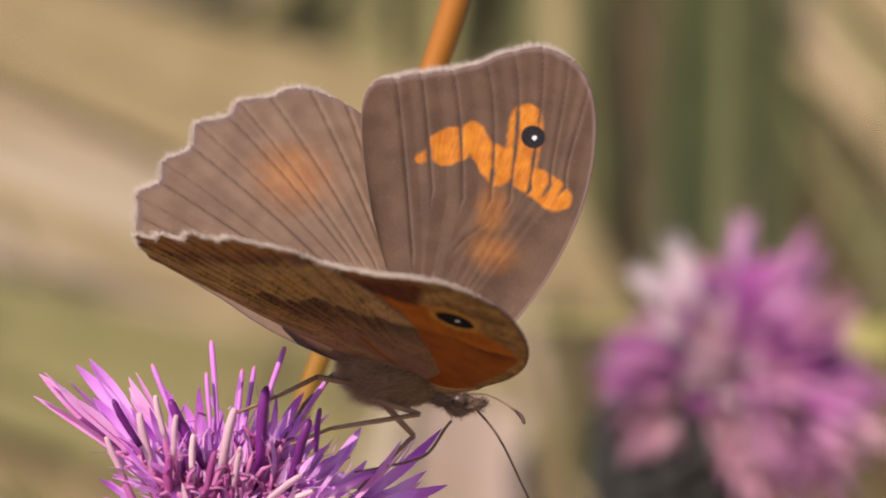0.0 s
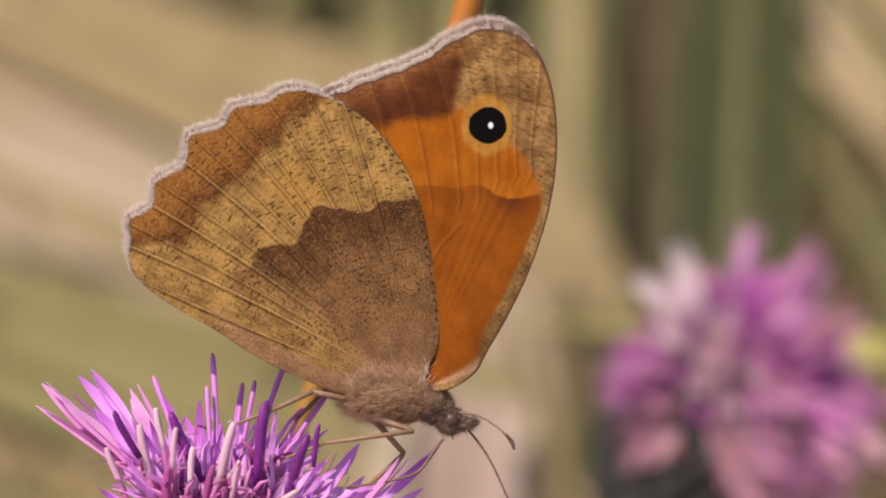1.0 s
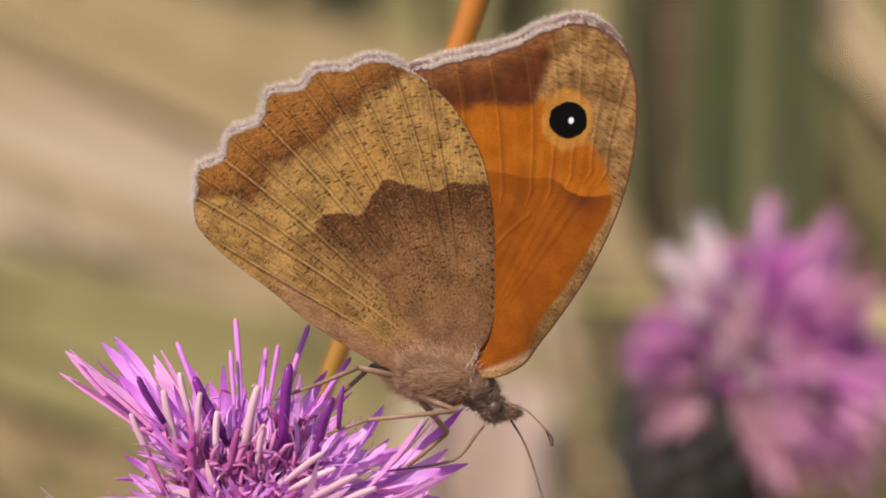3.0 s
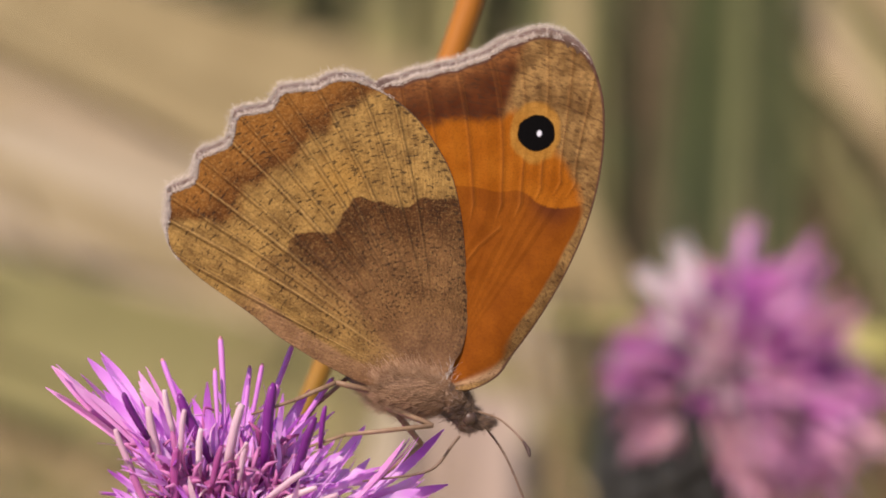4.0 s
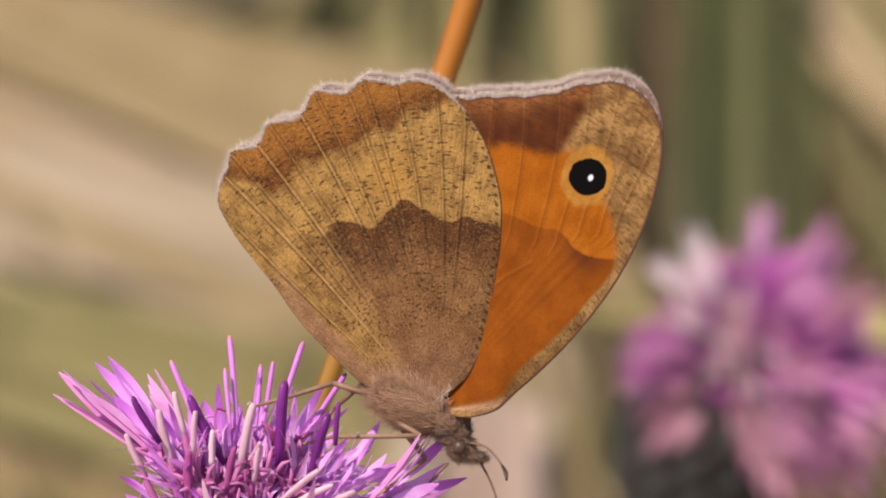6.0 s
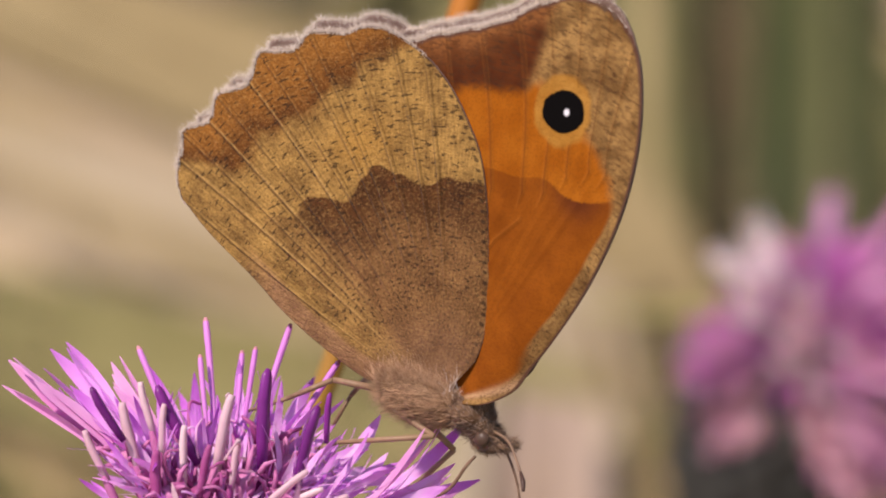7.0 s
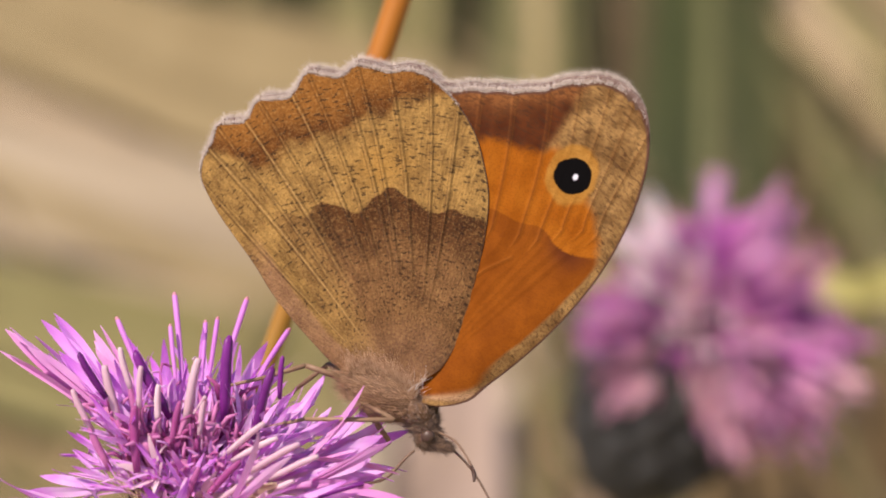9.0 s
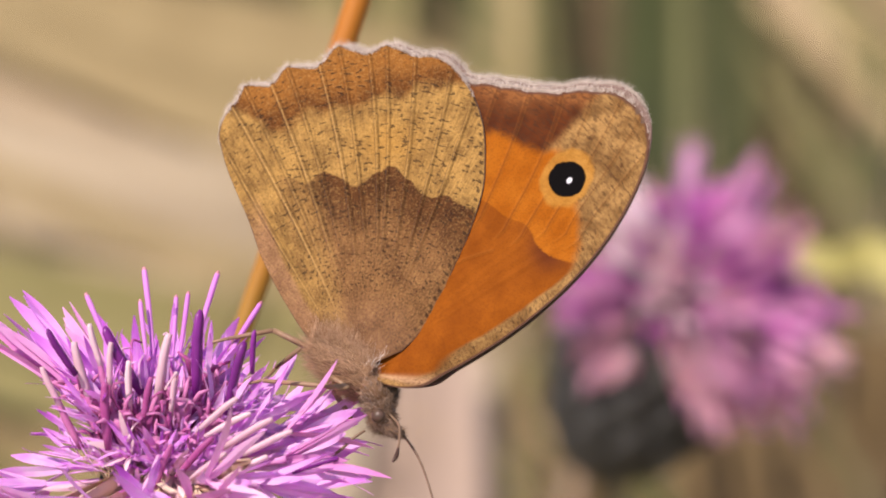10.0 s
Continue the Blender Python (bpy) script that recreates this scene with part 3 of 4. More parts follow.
bm = bmesh.new()
blob(bm, (-1.4, -0.25, 0), (3.2, 1.75, 2.25), -10)
blob(bm, (0.85, -0.8, 0), (1.5, 1.2, 1.75), -40)
blob(bm, (1.5, -1.65, 0), (0.95, 0.95, 1.05), -45)
part("thorax", bm, SKIN, butterfly, "furry brown thorax")
bm = bmesh.new()
tube(bm, smooth_line(((-1.0, 0.4, 0), (-3.2, 1.7, 0), (-5.8, 3.5, 0), (-8.4, 5.8, 0)), 6), np.interp(np.linspace(0, 1, 19), [0, 0.3, 0.8, 1], [1.1, 1.2, 0.9, 0.25]), 14)
part("abdomen", bm, SKIN, butterfly, "slender brown abdomen")
bm = bmesh.new()
blob(bm, (1.95, -2.4, 0), (0.85, 0.8, 0.9), -40)
head = part("head", bm, SKIN, butterfly, "small furry head")
for s in (1, -1):
    bm = bmesh.new()
    blob(bm, (2.1, -2.4, 0.88 * s), (0.46, 0.48, 0.36), -40, 0.0)
    part("eye", bm, EYE, head, "dark compound eye")
    palp = limb("palp", ((2.4, -2.75, 0.3 * s), (3.0, -2.85, 0.35 * s), (3.75, -2.85, 0.3 * s)), (0.22, 0.26, 0.08), FUR, head)
    part("fur", fur_mesh((((2.95, -2.85, 0.33 * s), (0.65, 0.26, 0.24), 180, 0.5),), 420, 14, DARK_FUR, 0.02, 0.6), None, palp)
part("fur", fur_mesh((((-1.4, -0.25, 0), (3.2, 1.75, 2.25), -10, 0.85), ((-3.4, 0.7, 0), (1.4, 0.9, 1.0), -20, 0.7)), 5200, 3, FUR, 0.012, 0.34), None, butterfly, "fine brown hairs")
part("fur", fur_mesh((((0.95, -0.85, 0), (1.4, 1.15, 1.7), -40, 0.5), ((1.5, -1.65, 0), (0.95, 0.95, 1.05), -45, 0.6), ((1.95, -2.4, 0), (0.85, 0.8, 0.85), 140, 0.42)), 1500, 4, DARK_FUR, 0.022, 0.6), None, butterfly, "bristly dark brown hairs")
rg = np.random.default_rng(21)
n = 26
roots = np.stack([rg.normal(0.7, 0.25, n), rg.normal(0.45, 0.4, n), rg.uniform(1.8, 2.1, n)], -1)
ways = np.stack([rg.normal(0.15, 0.3, n), rg.uniform(0.3, 1.0, n), rg.uniform(0.0, 0.35, n)], -1)
n2 = 700
sx = rg.uniform(-4.0, 0.9, n2)
soft = np.stack([sx, 0.75 - 0.12 * (sx + 1.4) ** 2 + rg.normal(0.0, 0.3, n2) - 0.17 * sx, rg.uniform(1.85, 2.1, n2)], -1)
lie = np.stack([rg.normal(-0.45, 0.25, n2), rg.normal(0.8, 0.25, n2), rg.uniform(-0.15, 0.15, n2)], -1)
part("hair_tuft", hairs("hair_tuft", soft, lie, rg.uniform(0.4, 1.3, n2), 0.012, FUR, 0.3, 23), None, butterfly, "soft brown hairs over the wing roots")
part("hair_tuft", hairs("hair_tuft", roots, ways, rg.uniform(0.4, 0.9, n), 0.018, FRINGE, 0.35, 22), None, butterfly, "pale grey hairs at the wing roots")
SEAT = Matrix.Translation((0.15 * MM, 0.30 * MM, 0)) @ pose(0, 0, 0, 0, 0, 9)
for ob in butterfly.children:
    if ob.name.split(".")[0] in ("thorax", "abdomen", "head", "fur", "hair_tuft"):
        ob.matrix_basis = SEAT
FEELERS = []
for pts in (((2.6, -2.0, 0.4), (3.9, -2.3, 1.4), (4.9, -3.0, 2.6), (5.5, -3.6, 3.4)), ((2.6, -2.3, -0.4), (4.4, -4.9, -0.2), (5.7, -8.2, 0.6), (6.6, -10.7, 1.2))):
    o = Vector(pts[0])
    pts = [Vector(q) - o for q in pts]
    a = limb("antenna", pts, (0.09, 0.075, 0.07, 0.085), FEELER, butterfly)
    e, d = pts[-1], (pts[-1] - pts[-2]).normalized()
    limb("club", (e, e + d * 0.6 + Vector((0, -0.15, 0)), e + d * 1.0 + Vector((-0.1, -0.4, 0))), (0.09, 0.15, 0.09), CLUB, a, "dark clubbed tip")
    FEELERS.append((a, o))
LEGS = (
    ((-3.0, -1.3, 0.9), (0.1, -2.4, 2.1), (-5.6, -3.2, 2.6), (-8.2, -4.2, 2.4)),
    ((-3.5, -0.5, 0.7), (-6.4, 0.1, 1.8), (-9.0, -1.1, 2.4), (-11.8, -2.2, 2.0)),
    ((-2.2, -1.8, -0.8), (-0.3, -3.9, -1.6), (-2.8, -6.2, -2.0), (-4.0, -7.4, -2.2)),
    ((-3.6, -0.8, -0.7), (-5.4, 0.2, -2.0), (-7.4, -1.8, -2.6), (-9.0, -4.4, -2.6)),
)
STANCE = []
for lg in LEGS:
    o = Vector(lg[0])
    bm = bmesh.new()
    for a, b, r0, r1 in zip(lg, lg[1:], (0.21, 0.16, 0.12), (0.17, 0.13, 0.08)):
        a, b = Vector(a) - o, Vector(b) - o
        tube(bm, (a, (a + b) / 2, b), (r0, r0, r1), 8)
    STANCE.append((part("leg", bm, LEG, butterfly), o))
o = Vector((2.1, -3.0, 0.2))
STANCE.append((limb("proboscis", [Vector(q) - o for q in ((2.1, -3.0, 0.2), (1.6, -3.6, 0.4), (0.6, -5.0, 0.6), (-0.8, -5.6, 0.7), (-4.2, -6.2, 0.6))],
                    (0.08, 0.10, 0.10, 0.09, 0.06), FEELER, butterfly, "thin curled brown proboscis"), o))


# ---- knapweed flower heads ----
def floret_mesh(seed, length, mat, wide=1.0, spread=1.0):
    """A slender tube that opens into five narrow lobes; it points along +z."""
    rng = random.Random(seed)
    bm = bmesh.new()
    bend = Vector((rng.uniform(-1, 1), rng.uniform(-1, 1), 0)) * 0.09 * length
    def axis(t):
        return Vector((0, 0, t * length)) + bend * t * t
    k = 0.45
    tube(bm, [axis(k * i / 4) for i in range(5)], [0.13, 0.12, 0.13, 0.18, 0.28], 7)
    for n in range(5):
        a = n * math.tau / 5 + rng.uniform(-0.3, 0.3)
        out = Vector((math.cos(a), math.sin(a), 0))
        sidev = Vector((-math.sin(a), math.cos(a), 0))
        open_, l = rng.uniform(0.08, 0.52) * spread, rng.uniform(0.7, 1.0)
        rings = []
        sway, ph = rng.uniform(0.05, 0.22), rng.uniform(0, 6)
        for i in range(9):
            s = i / 8
            c = axis(k + (1 - k) * s * l) + out * (0.2 + open_ * length * (1 - k) * (s + 0.4 * s * s)) - Vector((0, 0, 1)) * open_ * s * s * 1.5
            c += sidev * sway * (math.sin(3.5 * s + ph) - math.sin(ph))
            w = wide * 0.25 * (0.8 + 0.55 * math.sin(math.pi * s * 0.85)) * (1 - s ** 6) + 0.035
            curl = out * w * (0.45 - 0.5 * s)
            rings.append([bm.verts.new(c + sidev * w + curl), bm.verts.new(c + out * 0.02), bm.verts.new(c - sidev * w + curl), bm.verts.new(c - out * 0.035)])
        for r0, r1 in zip(rings, rings[1:]):
            for q in range(4):
                bm.faces.new((r0[q], r0[(q + 1) % 4], r1[(q + 1) % 4], r1[q]))
        bm.faces.new(rings[0][::-1]), bm.faces.new(rings[-1])
    me = mesh_of("floret", bm, mat)
    me.polygons.foreach_set("use_smooth", [p.center.z < k * length * MM for p in me.polygons])
    return me


def rod_mesh(length, r, mat, tip):
    """An anther column: a ribbed rod, a little swollen, with a blunt or pointed tip."""
    bm = bmesh.new()
    tube(bm, [(0, 0, 0), (0.08, 0.03, length * 0.3), (0.13, 0.05, length * 0.7), (0.06, 0.02, length * 0.93), (0, 0, length)], [r * 0.8, r, r * 1.05, r * 0.85, r * tip], 10, 0.8, 0.22)
    return mesh_of("anther", bm, mat)


def along(base, tip, spin=0.0):
    """The pose that carries +z onto the way from base to tip."""
    b, t = Vector(base) * MM, Vector(tip) * MM
    return Matrix.Translation(b) @ (t - b).to_track_quat("Z", "Y").to_matrix().to_4x4() @ pose(0, 0, 0, 0, 0, spin)


def bract_mesh(mat):
    bm = bmesh.new()
    rings = []
    for i in range(5):
        s = i / 4
        w = 1.25 * (1 - s ** 2.2) + 0.12
        y = 0.5 * math.sin(s * 2.2)
        rings.append([bm.verts.new((-w, y - 0.25, 3.2 * s)), bm.verts.new((0, y + 0.15, 3.2 * s)), bm.verts.new((w, y - 0.25, 3.2 * s)), bm.verts.new((0, y - 0.35, 3.2 * s))])
    for r0, r1 in zip(rings, rings[1:]):
        for q in range(4):
            bm.faces.new((r0[q], r0[(q + 1) % 4], r1[(q + 1) % 4], r1[q]))
    bm.faces.new(rings[0][::-1]), bm.faces.new(rings[-1])
    return mesh_of("bract", bm, mat)


BRACT_MESH, GREY_BRACT_MESH = bract_mesh(BRACT), bract_mesh(GREY_BRACT)
FLORETS = [floret_mesh(i, 10.0 + 0.7 * (i % 4), LILAC, 0.85) for i in range(8)]
FADED_FLORETS = [floret_mesh(40 + i, 11.0 + 0.7 * (i % 4), FADED if i % 3 else DEEP, 0.95, 0.35) for i in range(8)]
ROSE_FLORETS = [floret_mesh(140 + i, 11.0 + 0.7 * (i % 4), ROSE if i % 3 else FADED, 0.95, 0.35) for i in range(8)]
DEEP_FLORETS = [floret_mesh(160 + i, 11.0, DEEP, 1.25, 0.5) for i in range(4)]
RIBBONS = [floret_mesh(200 + i, 11.4, PINK if i == 1 else LILAC, 1.05, 0.22) for i in range(3)]
BROAD_FLORETS = [floret_mesh(180 + i, 10.0 + 0.7 * (i % 4), LILAC, 1.15, 0.8) for i in range(6)]
DRY_FLORETS = [floret_mesh(120 + i, 10.5, (PALE, PINK)[i % 2], 1.2) for i in range(4)]
CREAM_FLORETS = [floret_mesh(90 + i, 11.0 + 0.7 * (i % 4), CREAM, 1.0, 0.35) for i in range(8)]
PINK_FLORETS = [floret_mesh(70 + i, 10.0 + 0.7 * (i % 4), PINK, 0.85) for i in range(8)]


def spike_mesh(seed):
    """A floret still shut: a slim spindle with a blunt reddish tip."""
    r = random.Random(seed)
    b = r.uniform(-0.5, 0.5)
    bm = bmesh.new()
    tube(bm, [(b * t * t, b * 0.6 * t, 11.0 * t) for t in (0, 0.3, 0.6, 0.8, 0.92, 0.98, 1.0)], [0.12, 0.13, 0.15, 0.18, 0.19, 0.16, 0.08], 8)
    me = mesh_of("floret", bm, MAUVE, SALMON)
    for f in me.polygons:
        f.material_index = int(f.center.z > 10.6 * MM)
    return me


def style_mesh(seed, mat):
    """A thread that curls over at its end."""
    r = random.Random(seed)
    bm = bmesh.new()
    c = r.uniform(0.6, 1.6)
    pts = smooth_line(((0, 0, 0), (0.1, 0, 2), (0.3 * c, 0.1, 3.8), (1.1 * c, 0.2, 4.9), (2.0 * c, 0.1, 4.7)), 4)
    tube(bm, pts, np.linspace(0.13, 0.07, len(pts)), 6)
    return mesh_of("style", bm, mat)


def tube_mesh(seed):
    """A short magenta tube with small turned-out teeth."""
    r = random.Random(seed)
    bm = bmesh.new()
    tube(bm, [(0, 0, 0), (0, 0, 2), (0.05, 0, 3.4), (0.05, 0, 4.0)], [0.25, 0.28, 0.42, 0.5], 8)
    for n in range(5):
        a = n * math.tau / 5 + r.uniform(-0.2, 0.2)
        o = Vector((math.cos(a), math.sin(a), 0))
        tube(bm, [Vector((0, 0, 3.8)) + o * 0.4, Vector((0, 0, 4.5)) + o * 0.75, Vector((0, 0, 4.7)) + o * 1.2], [0.14, 0.12, 0.05], 5)
    return mesh_of("tube_floret", bm, MAGENTA)


def chaff_mesh(seed):
    """A dry, pleated strap."""
    r = random.Random(seed)
    bm = bmesh.new()
    b = r.uniform(-0.6, 0.6)
    rows_ = []
    for i in range(8):
        t = i / 7
        w = 0.62 * math.sin(math.pi * (0.12 + 0.82 * t)) + 0.05
        c = Vector((b * t * t, 0.5 * math.sin(2.6 * t), 6.0 * t))
        rows_.append([bm.verts.new(c + Vector((w * q, 0.10 * (-1) ** j, 0))) for j, q in enumerate((-1, -0.5, 0, 0.5, 1))]
                     + [bm.verts.new(c + Vector((0.5 * w, -0.22, 0))), bm.verts.new(c + Vector((-0.5 * w, -0.22, 0)))])
    for r0, r1 in zip(rows_, rows_[1:]):
        for q in range(7):
            bm.faces.new((r0[q], r0[(q + 1) % 7], r1[(q + 1) % 7], r1[q]))
    bm.faces.new(rows_[0][::-1]), bm.faces.new(rows_[-1])
    return mesh_of("chaff", bm, STRAW_CHAFF)


CHAFF = [chaff_mesh(i) for i in range(3)]
SPIKES, TUBES = [spike_mesh(i) for i in range(3)], [tube_mesh(i) for i in range(4)]
STYLES = [style_mesh(i, (PALE, MAGENTA, PINK, LILAC)[i]) for i in range(4)]
PALE_ROD, VIOLET_ROD, MAGENTA_ROD = rod_mesh(4.6, 0.36, PALE, 0.7), rod_mesh(4.4, 0.33, VIOLET, 0.35), rod_mesh(4.0, 0.33, MAGENTA, 0.6)


def piece(name, me, m, parent, scale=1.0):
    ob = new(name, me)
    ob.parent = parent
    ob.matrix_basis = m @ Matrix.Diagonal((scale, scale, scale, 1))
    return ob


def head_base(root, size, stem_end, scaly=None, tall=1.0):
    """The scaly cup under the florets, and the stalk. +y is up the head."""
    bm = bmesh.new()
    scaly = scaly or BRACT_MESH
    prof = [(y * tall, r) for y, r in ((-11.5, 1.2), (-11, 3.0), (-9, 5.2), (-6, 6.1), (-3, 5.4), (-0.8, 4.2), (0.2, 2.5), (0.5, 0.3))]
    tube(bm, [(0, y * size, 0) for y, _ in prof], [r * size for _, r in prof], 24)
    cup = part("cup", bm, scaly.materials[0], root, "dark scaly flower cup")
    for row in range(5):
        y = (-10.3 + row * 2.0) * tall
        r = np.interp(y, [p[0] for p in prof], [p[1] for p in prof])
        for k in range(13):
            a = (k + 0.5 * (row % 2)) * math.tau / 13
            m = Matrix.Rotation(a, 4, "Y") @ Matrix.Translation((0, y * size * MM, (r - 0.05) * size * MM)) @ pose(0, 0, 0, -90 + 14 - 9 * row + 6, 0, 0)
            piece("bract", scaly, m @ pose(0, 0, 0, 0, 0, 180), cup, size)
    limb("stalk", ((0, -11 * size * tall, 0), (stem_end[0] * 0.1, -40, stem_end[2] * 0.1), (stem_end[0] * 0.5, stem_end[1] * 0.5, stem_end[2] * 0.6), stem_end), (1.0, 1.0, 1.3, 1.6), STALK, root, "ridged green stalk")


knapweed = tagged(new("knapweed_flower"), "lilac knapweed flower head with dark violet and pale anthers", "flower", "knapweed heads")
LEAN = pose(0, 0, 0, 20, 0, 0)
knapweed.matrix_world = FRAME @ Matrix.Translation((-12.7 * MM, -18.6 * MM, 0)) @ LEAN
rng = random.Random(11)
# spreading outer florets, then the crown, then short inner tubes
for i in range(170):
    a = i * 2.39996 + rng.uniform(-0.25, 0.25)
    if i >= 130:
        e, l = radians(rng.uniform(28, 82)), rng.uniform(0.42, 0.62)
    elif i < 56:
        e, l = radians(rng.uniform(-12, 24)), rng.uniform(0.85, 1.10)
    else:
        e, l = radians(rng.uniform(24, 66)), rng.uniform(0.52, 0.80)
    d = Vector((math.cos(a) * math.cos(e), math.sin(e), math.sin(a) * math.cos(e)))
    if i >= 56 and d.z > 0.25:
        l *= 0.7
    b = d * rng.uniform(1.0, 2.0) + Vector((d.x * 2.2, -0.3, d.z * 2.2))
    if d.x < -0.4 and i < 56 and (LEAN.to_3x3() @ d).y > 0.03:
        continue
    if d.x < -0.55 and i >= 56:
        l *= 0.75
    pale = i < 56 and d.z > -0.1 and rng.random() < 0.45
    kinds = PINK_FLORETS if pale else BROAD_FLORETS if i < 56 and d.z < 0.5 else FLORETS
    piece("floret", kinds[i % len(kinds)], along(b, b + d * 10, rng.uniform(0, 360)), knapweed, l)
back = LEAN.inverted().to_3x3()
for i, (x, y, z) in enumerate(((-0.4, 13.0, -3), (-1.1, 11.0, -1), (-4.8, 11.3, -3), (3.6, 12.7, -4), (-11.3, 11.3, -1), (-9.4, 11.8, -2), (2.4, 11.3, -2), (6.5, 10.7, -2), (1.3, 10.9, -5), (-7.9, 9.6, 0), (-5.6, 11.0, -2), (-10.0, 8.6, -3))):
    tip = back @ Vector((x, y, z))
    b = tip.normalized() * 2.0
    ribbon = i in (4, 5, 9, 10, 11)
    piece("floret", RIBBONS[i % 3] if ribbon else SPIKES[i % 3], along(b, tip, i * 50), knapweed, (tip - b).length / 11.0)
for name, me, ln, rods in (
    ("dark_anther", VIOLET_ROD, 4.4, ((-6.7, 9.4, -5.0, 6.4, 4.5), (-3.1, 9.4, -0.9, 5.0, 4.0), (3.0, 10.2, 2.5, 4.6, 3.0), (5.8, 8.1, 4.4, 3.5, 4.5), (6.4, 8.8, 6.1, 6.0, 3.0), (11.5, 0.6, 8.5, -0.2, 7.0))),
    ("pale_anther", PALE_ROD, 4.6, ((-4.1, 9.6, -3.4, 6.6, 3.0), (-5.1, 8.5, -4.2, 4.6, 3.5), (-2.7, 8.4, -2.9, 5.4, 4.5), (1.0, 8.8, 0.0, 4.4, 4.0), (-7.2, 7.0, -6.0, 4.2, 3.5), (6.0, 3.6, 3.0, 2.2, 6.0), (7.4, 3.2, 4.2, 1.5, 6.5), (1.4, 6.4, 0.9, 3.6, 5.0), (5.2, 4.6, 2.6, 2.6, 6.2), (8.6, 2.4, 5.4, 1.0, 6.8), (4.4, 1.2, 2.0, -0.4, 7.4), (7.0, 0.9, 4.2, -0.5, 7.2), (-1.6, 7.2, -1.7, 4.0, 4.8))),
    ("pink_anther", MAGENTA_ROD, 4.0, ((-0.2, 6.1, -0.9, 3.0, 5.0), (-3.1, 5.9, -3.1, 1.6, 5.5), (3.6, 2.2, 1.2, -0.2, 7.0), (1.0, 1.9, -0.2, -0.9, 7.0))),
):
    for tx, ty, bx, by, z in rods:
        p, q = back @ Vector((bx, by, z)), back @ Vector((tx, ty, z + 0.4))
        piece(name, me, along(p, q), knapweed, (q - p).length / ln)
        if name == "pale_anther" and z < 6:
            # the magenta tube out of which the column stands
            piece("pink_anther", MAGENTA_ROD, along(p + (p - q) * 0.9, p + (q - p) * 0.15), knapweed, (q - p).length * 1.05 / 4.0)
# magenta inner tubes in the open middle
for i in range(26):
    a = i * 2.39996
    r = 0.9 + 3.4 * math.sqrt(i / 26)
    b = Vector((math.cos(a) * r * 0.7, 0.2, math.sin(a) * r * 0.7))
    d = Vector((math.cos(a) * 0.12 * r, 1, math.sin(a) * 0.12 * r)).normalized()
    piece("tube_floret", TUBES[i % 4], along(b, b + d * 4, i * 40), knapweed, rng.uniform(0.95, 1.5))
# withered straps in front, low in the head
for i in range(22):
    a, e = math.pi / 2 + rng.uniform(-1.1, 1.1), radians(rng.uniform(-4, 34))
    d = Vector((math.cos(a) * math.cos(e), math.sin(e), math.sin(a) * math.cos(e)))
    b = d * rng.uniform(1.0, 3.0)
    piece("floret", DRY_FLORETS[i % 4], along(b, b + d * 8, rng.uniform(0, 360)), knapweed, rng.uniform(0.42, 0.62))
# straw-coloured chaff round the open middle, low in front
for i in range(14):
    a, e = math.pi / 2 + rng.uniform(-0.75, 0.75), radians(rng.uniform(-8, 18))
    d = Vector((math.cos(a) * math.cos(e), math.sin(e), math.sin(a) * math.cos(e)))
    b = d * rng.uniform(1.5, 3.5) + Vector((0, 0.2, 0))
    piece("chaff", CHAFF[i % 3], along(b, b + d * 6, rng.uniform(-30, 30)), knapweed, rng.uniform(0.9, 1.35))
# thin curling styles, pale and pink
for i in range(20):
    a, e = rng.uniform(0, math.tau), radians(rng.uniform(15, 75))
    d = Vector((math.cos(a) * math.cos(e), math.sin(e), math.sin(a) * math.cos(e)))
    b = d * rng.uniform(2.0, 4.5)
    piece("style", STYLES[i % 4], along(b, b + d * 5, rng.uniform(0, 360)), knapweed, rng.uniform(0.7, 1.2))
rg = np.random.default_rng(4)
n = 500
pa_, pr_ = rg.uniform(0, math.tau, n), 4.6 * np.sqrt(rg.uniform(0, 1, n))
roots = np.stack([pr_ * np.cos(pa_), np.full(n, 0.2), pr_ * np.sin(pa_)], -1)
ways = np.stack([0.35 * np.cos(pa_) + rg.normal(0, .3, n), np.full(n, 1.0), 0.35 * np.sin(pa_) + rg.normal(0, .3, n)], -1)
part("pappus", hairs("pappus", roots, ways, rg.uniform(1.2, 3.0, n), 0.035, PAPPUS, 0.3, 9), None, knapweed, "straw-coloured bristles")
head_base(knapweed, 0.8, (20, -370, -130))

far_knapweed = tagged(new("knapweed_flower"), "faded pink knapweed head with a dark scaly cup", "flower", "knapweed heads")
FAR_LEAN = pose(0, 0, 0, 26, 0, -30)
far_knapweed.matrix_world = FRAME @ Matrix.Translation((39.8 * MM, -13.4 * MM, -330 * MM)) @ FAR_LEAN @ Matrix.Scale(1.18, 4)
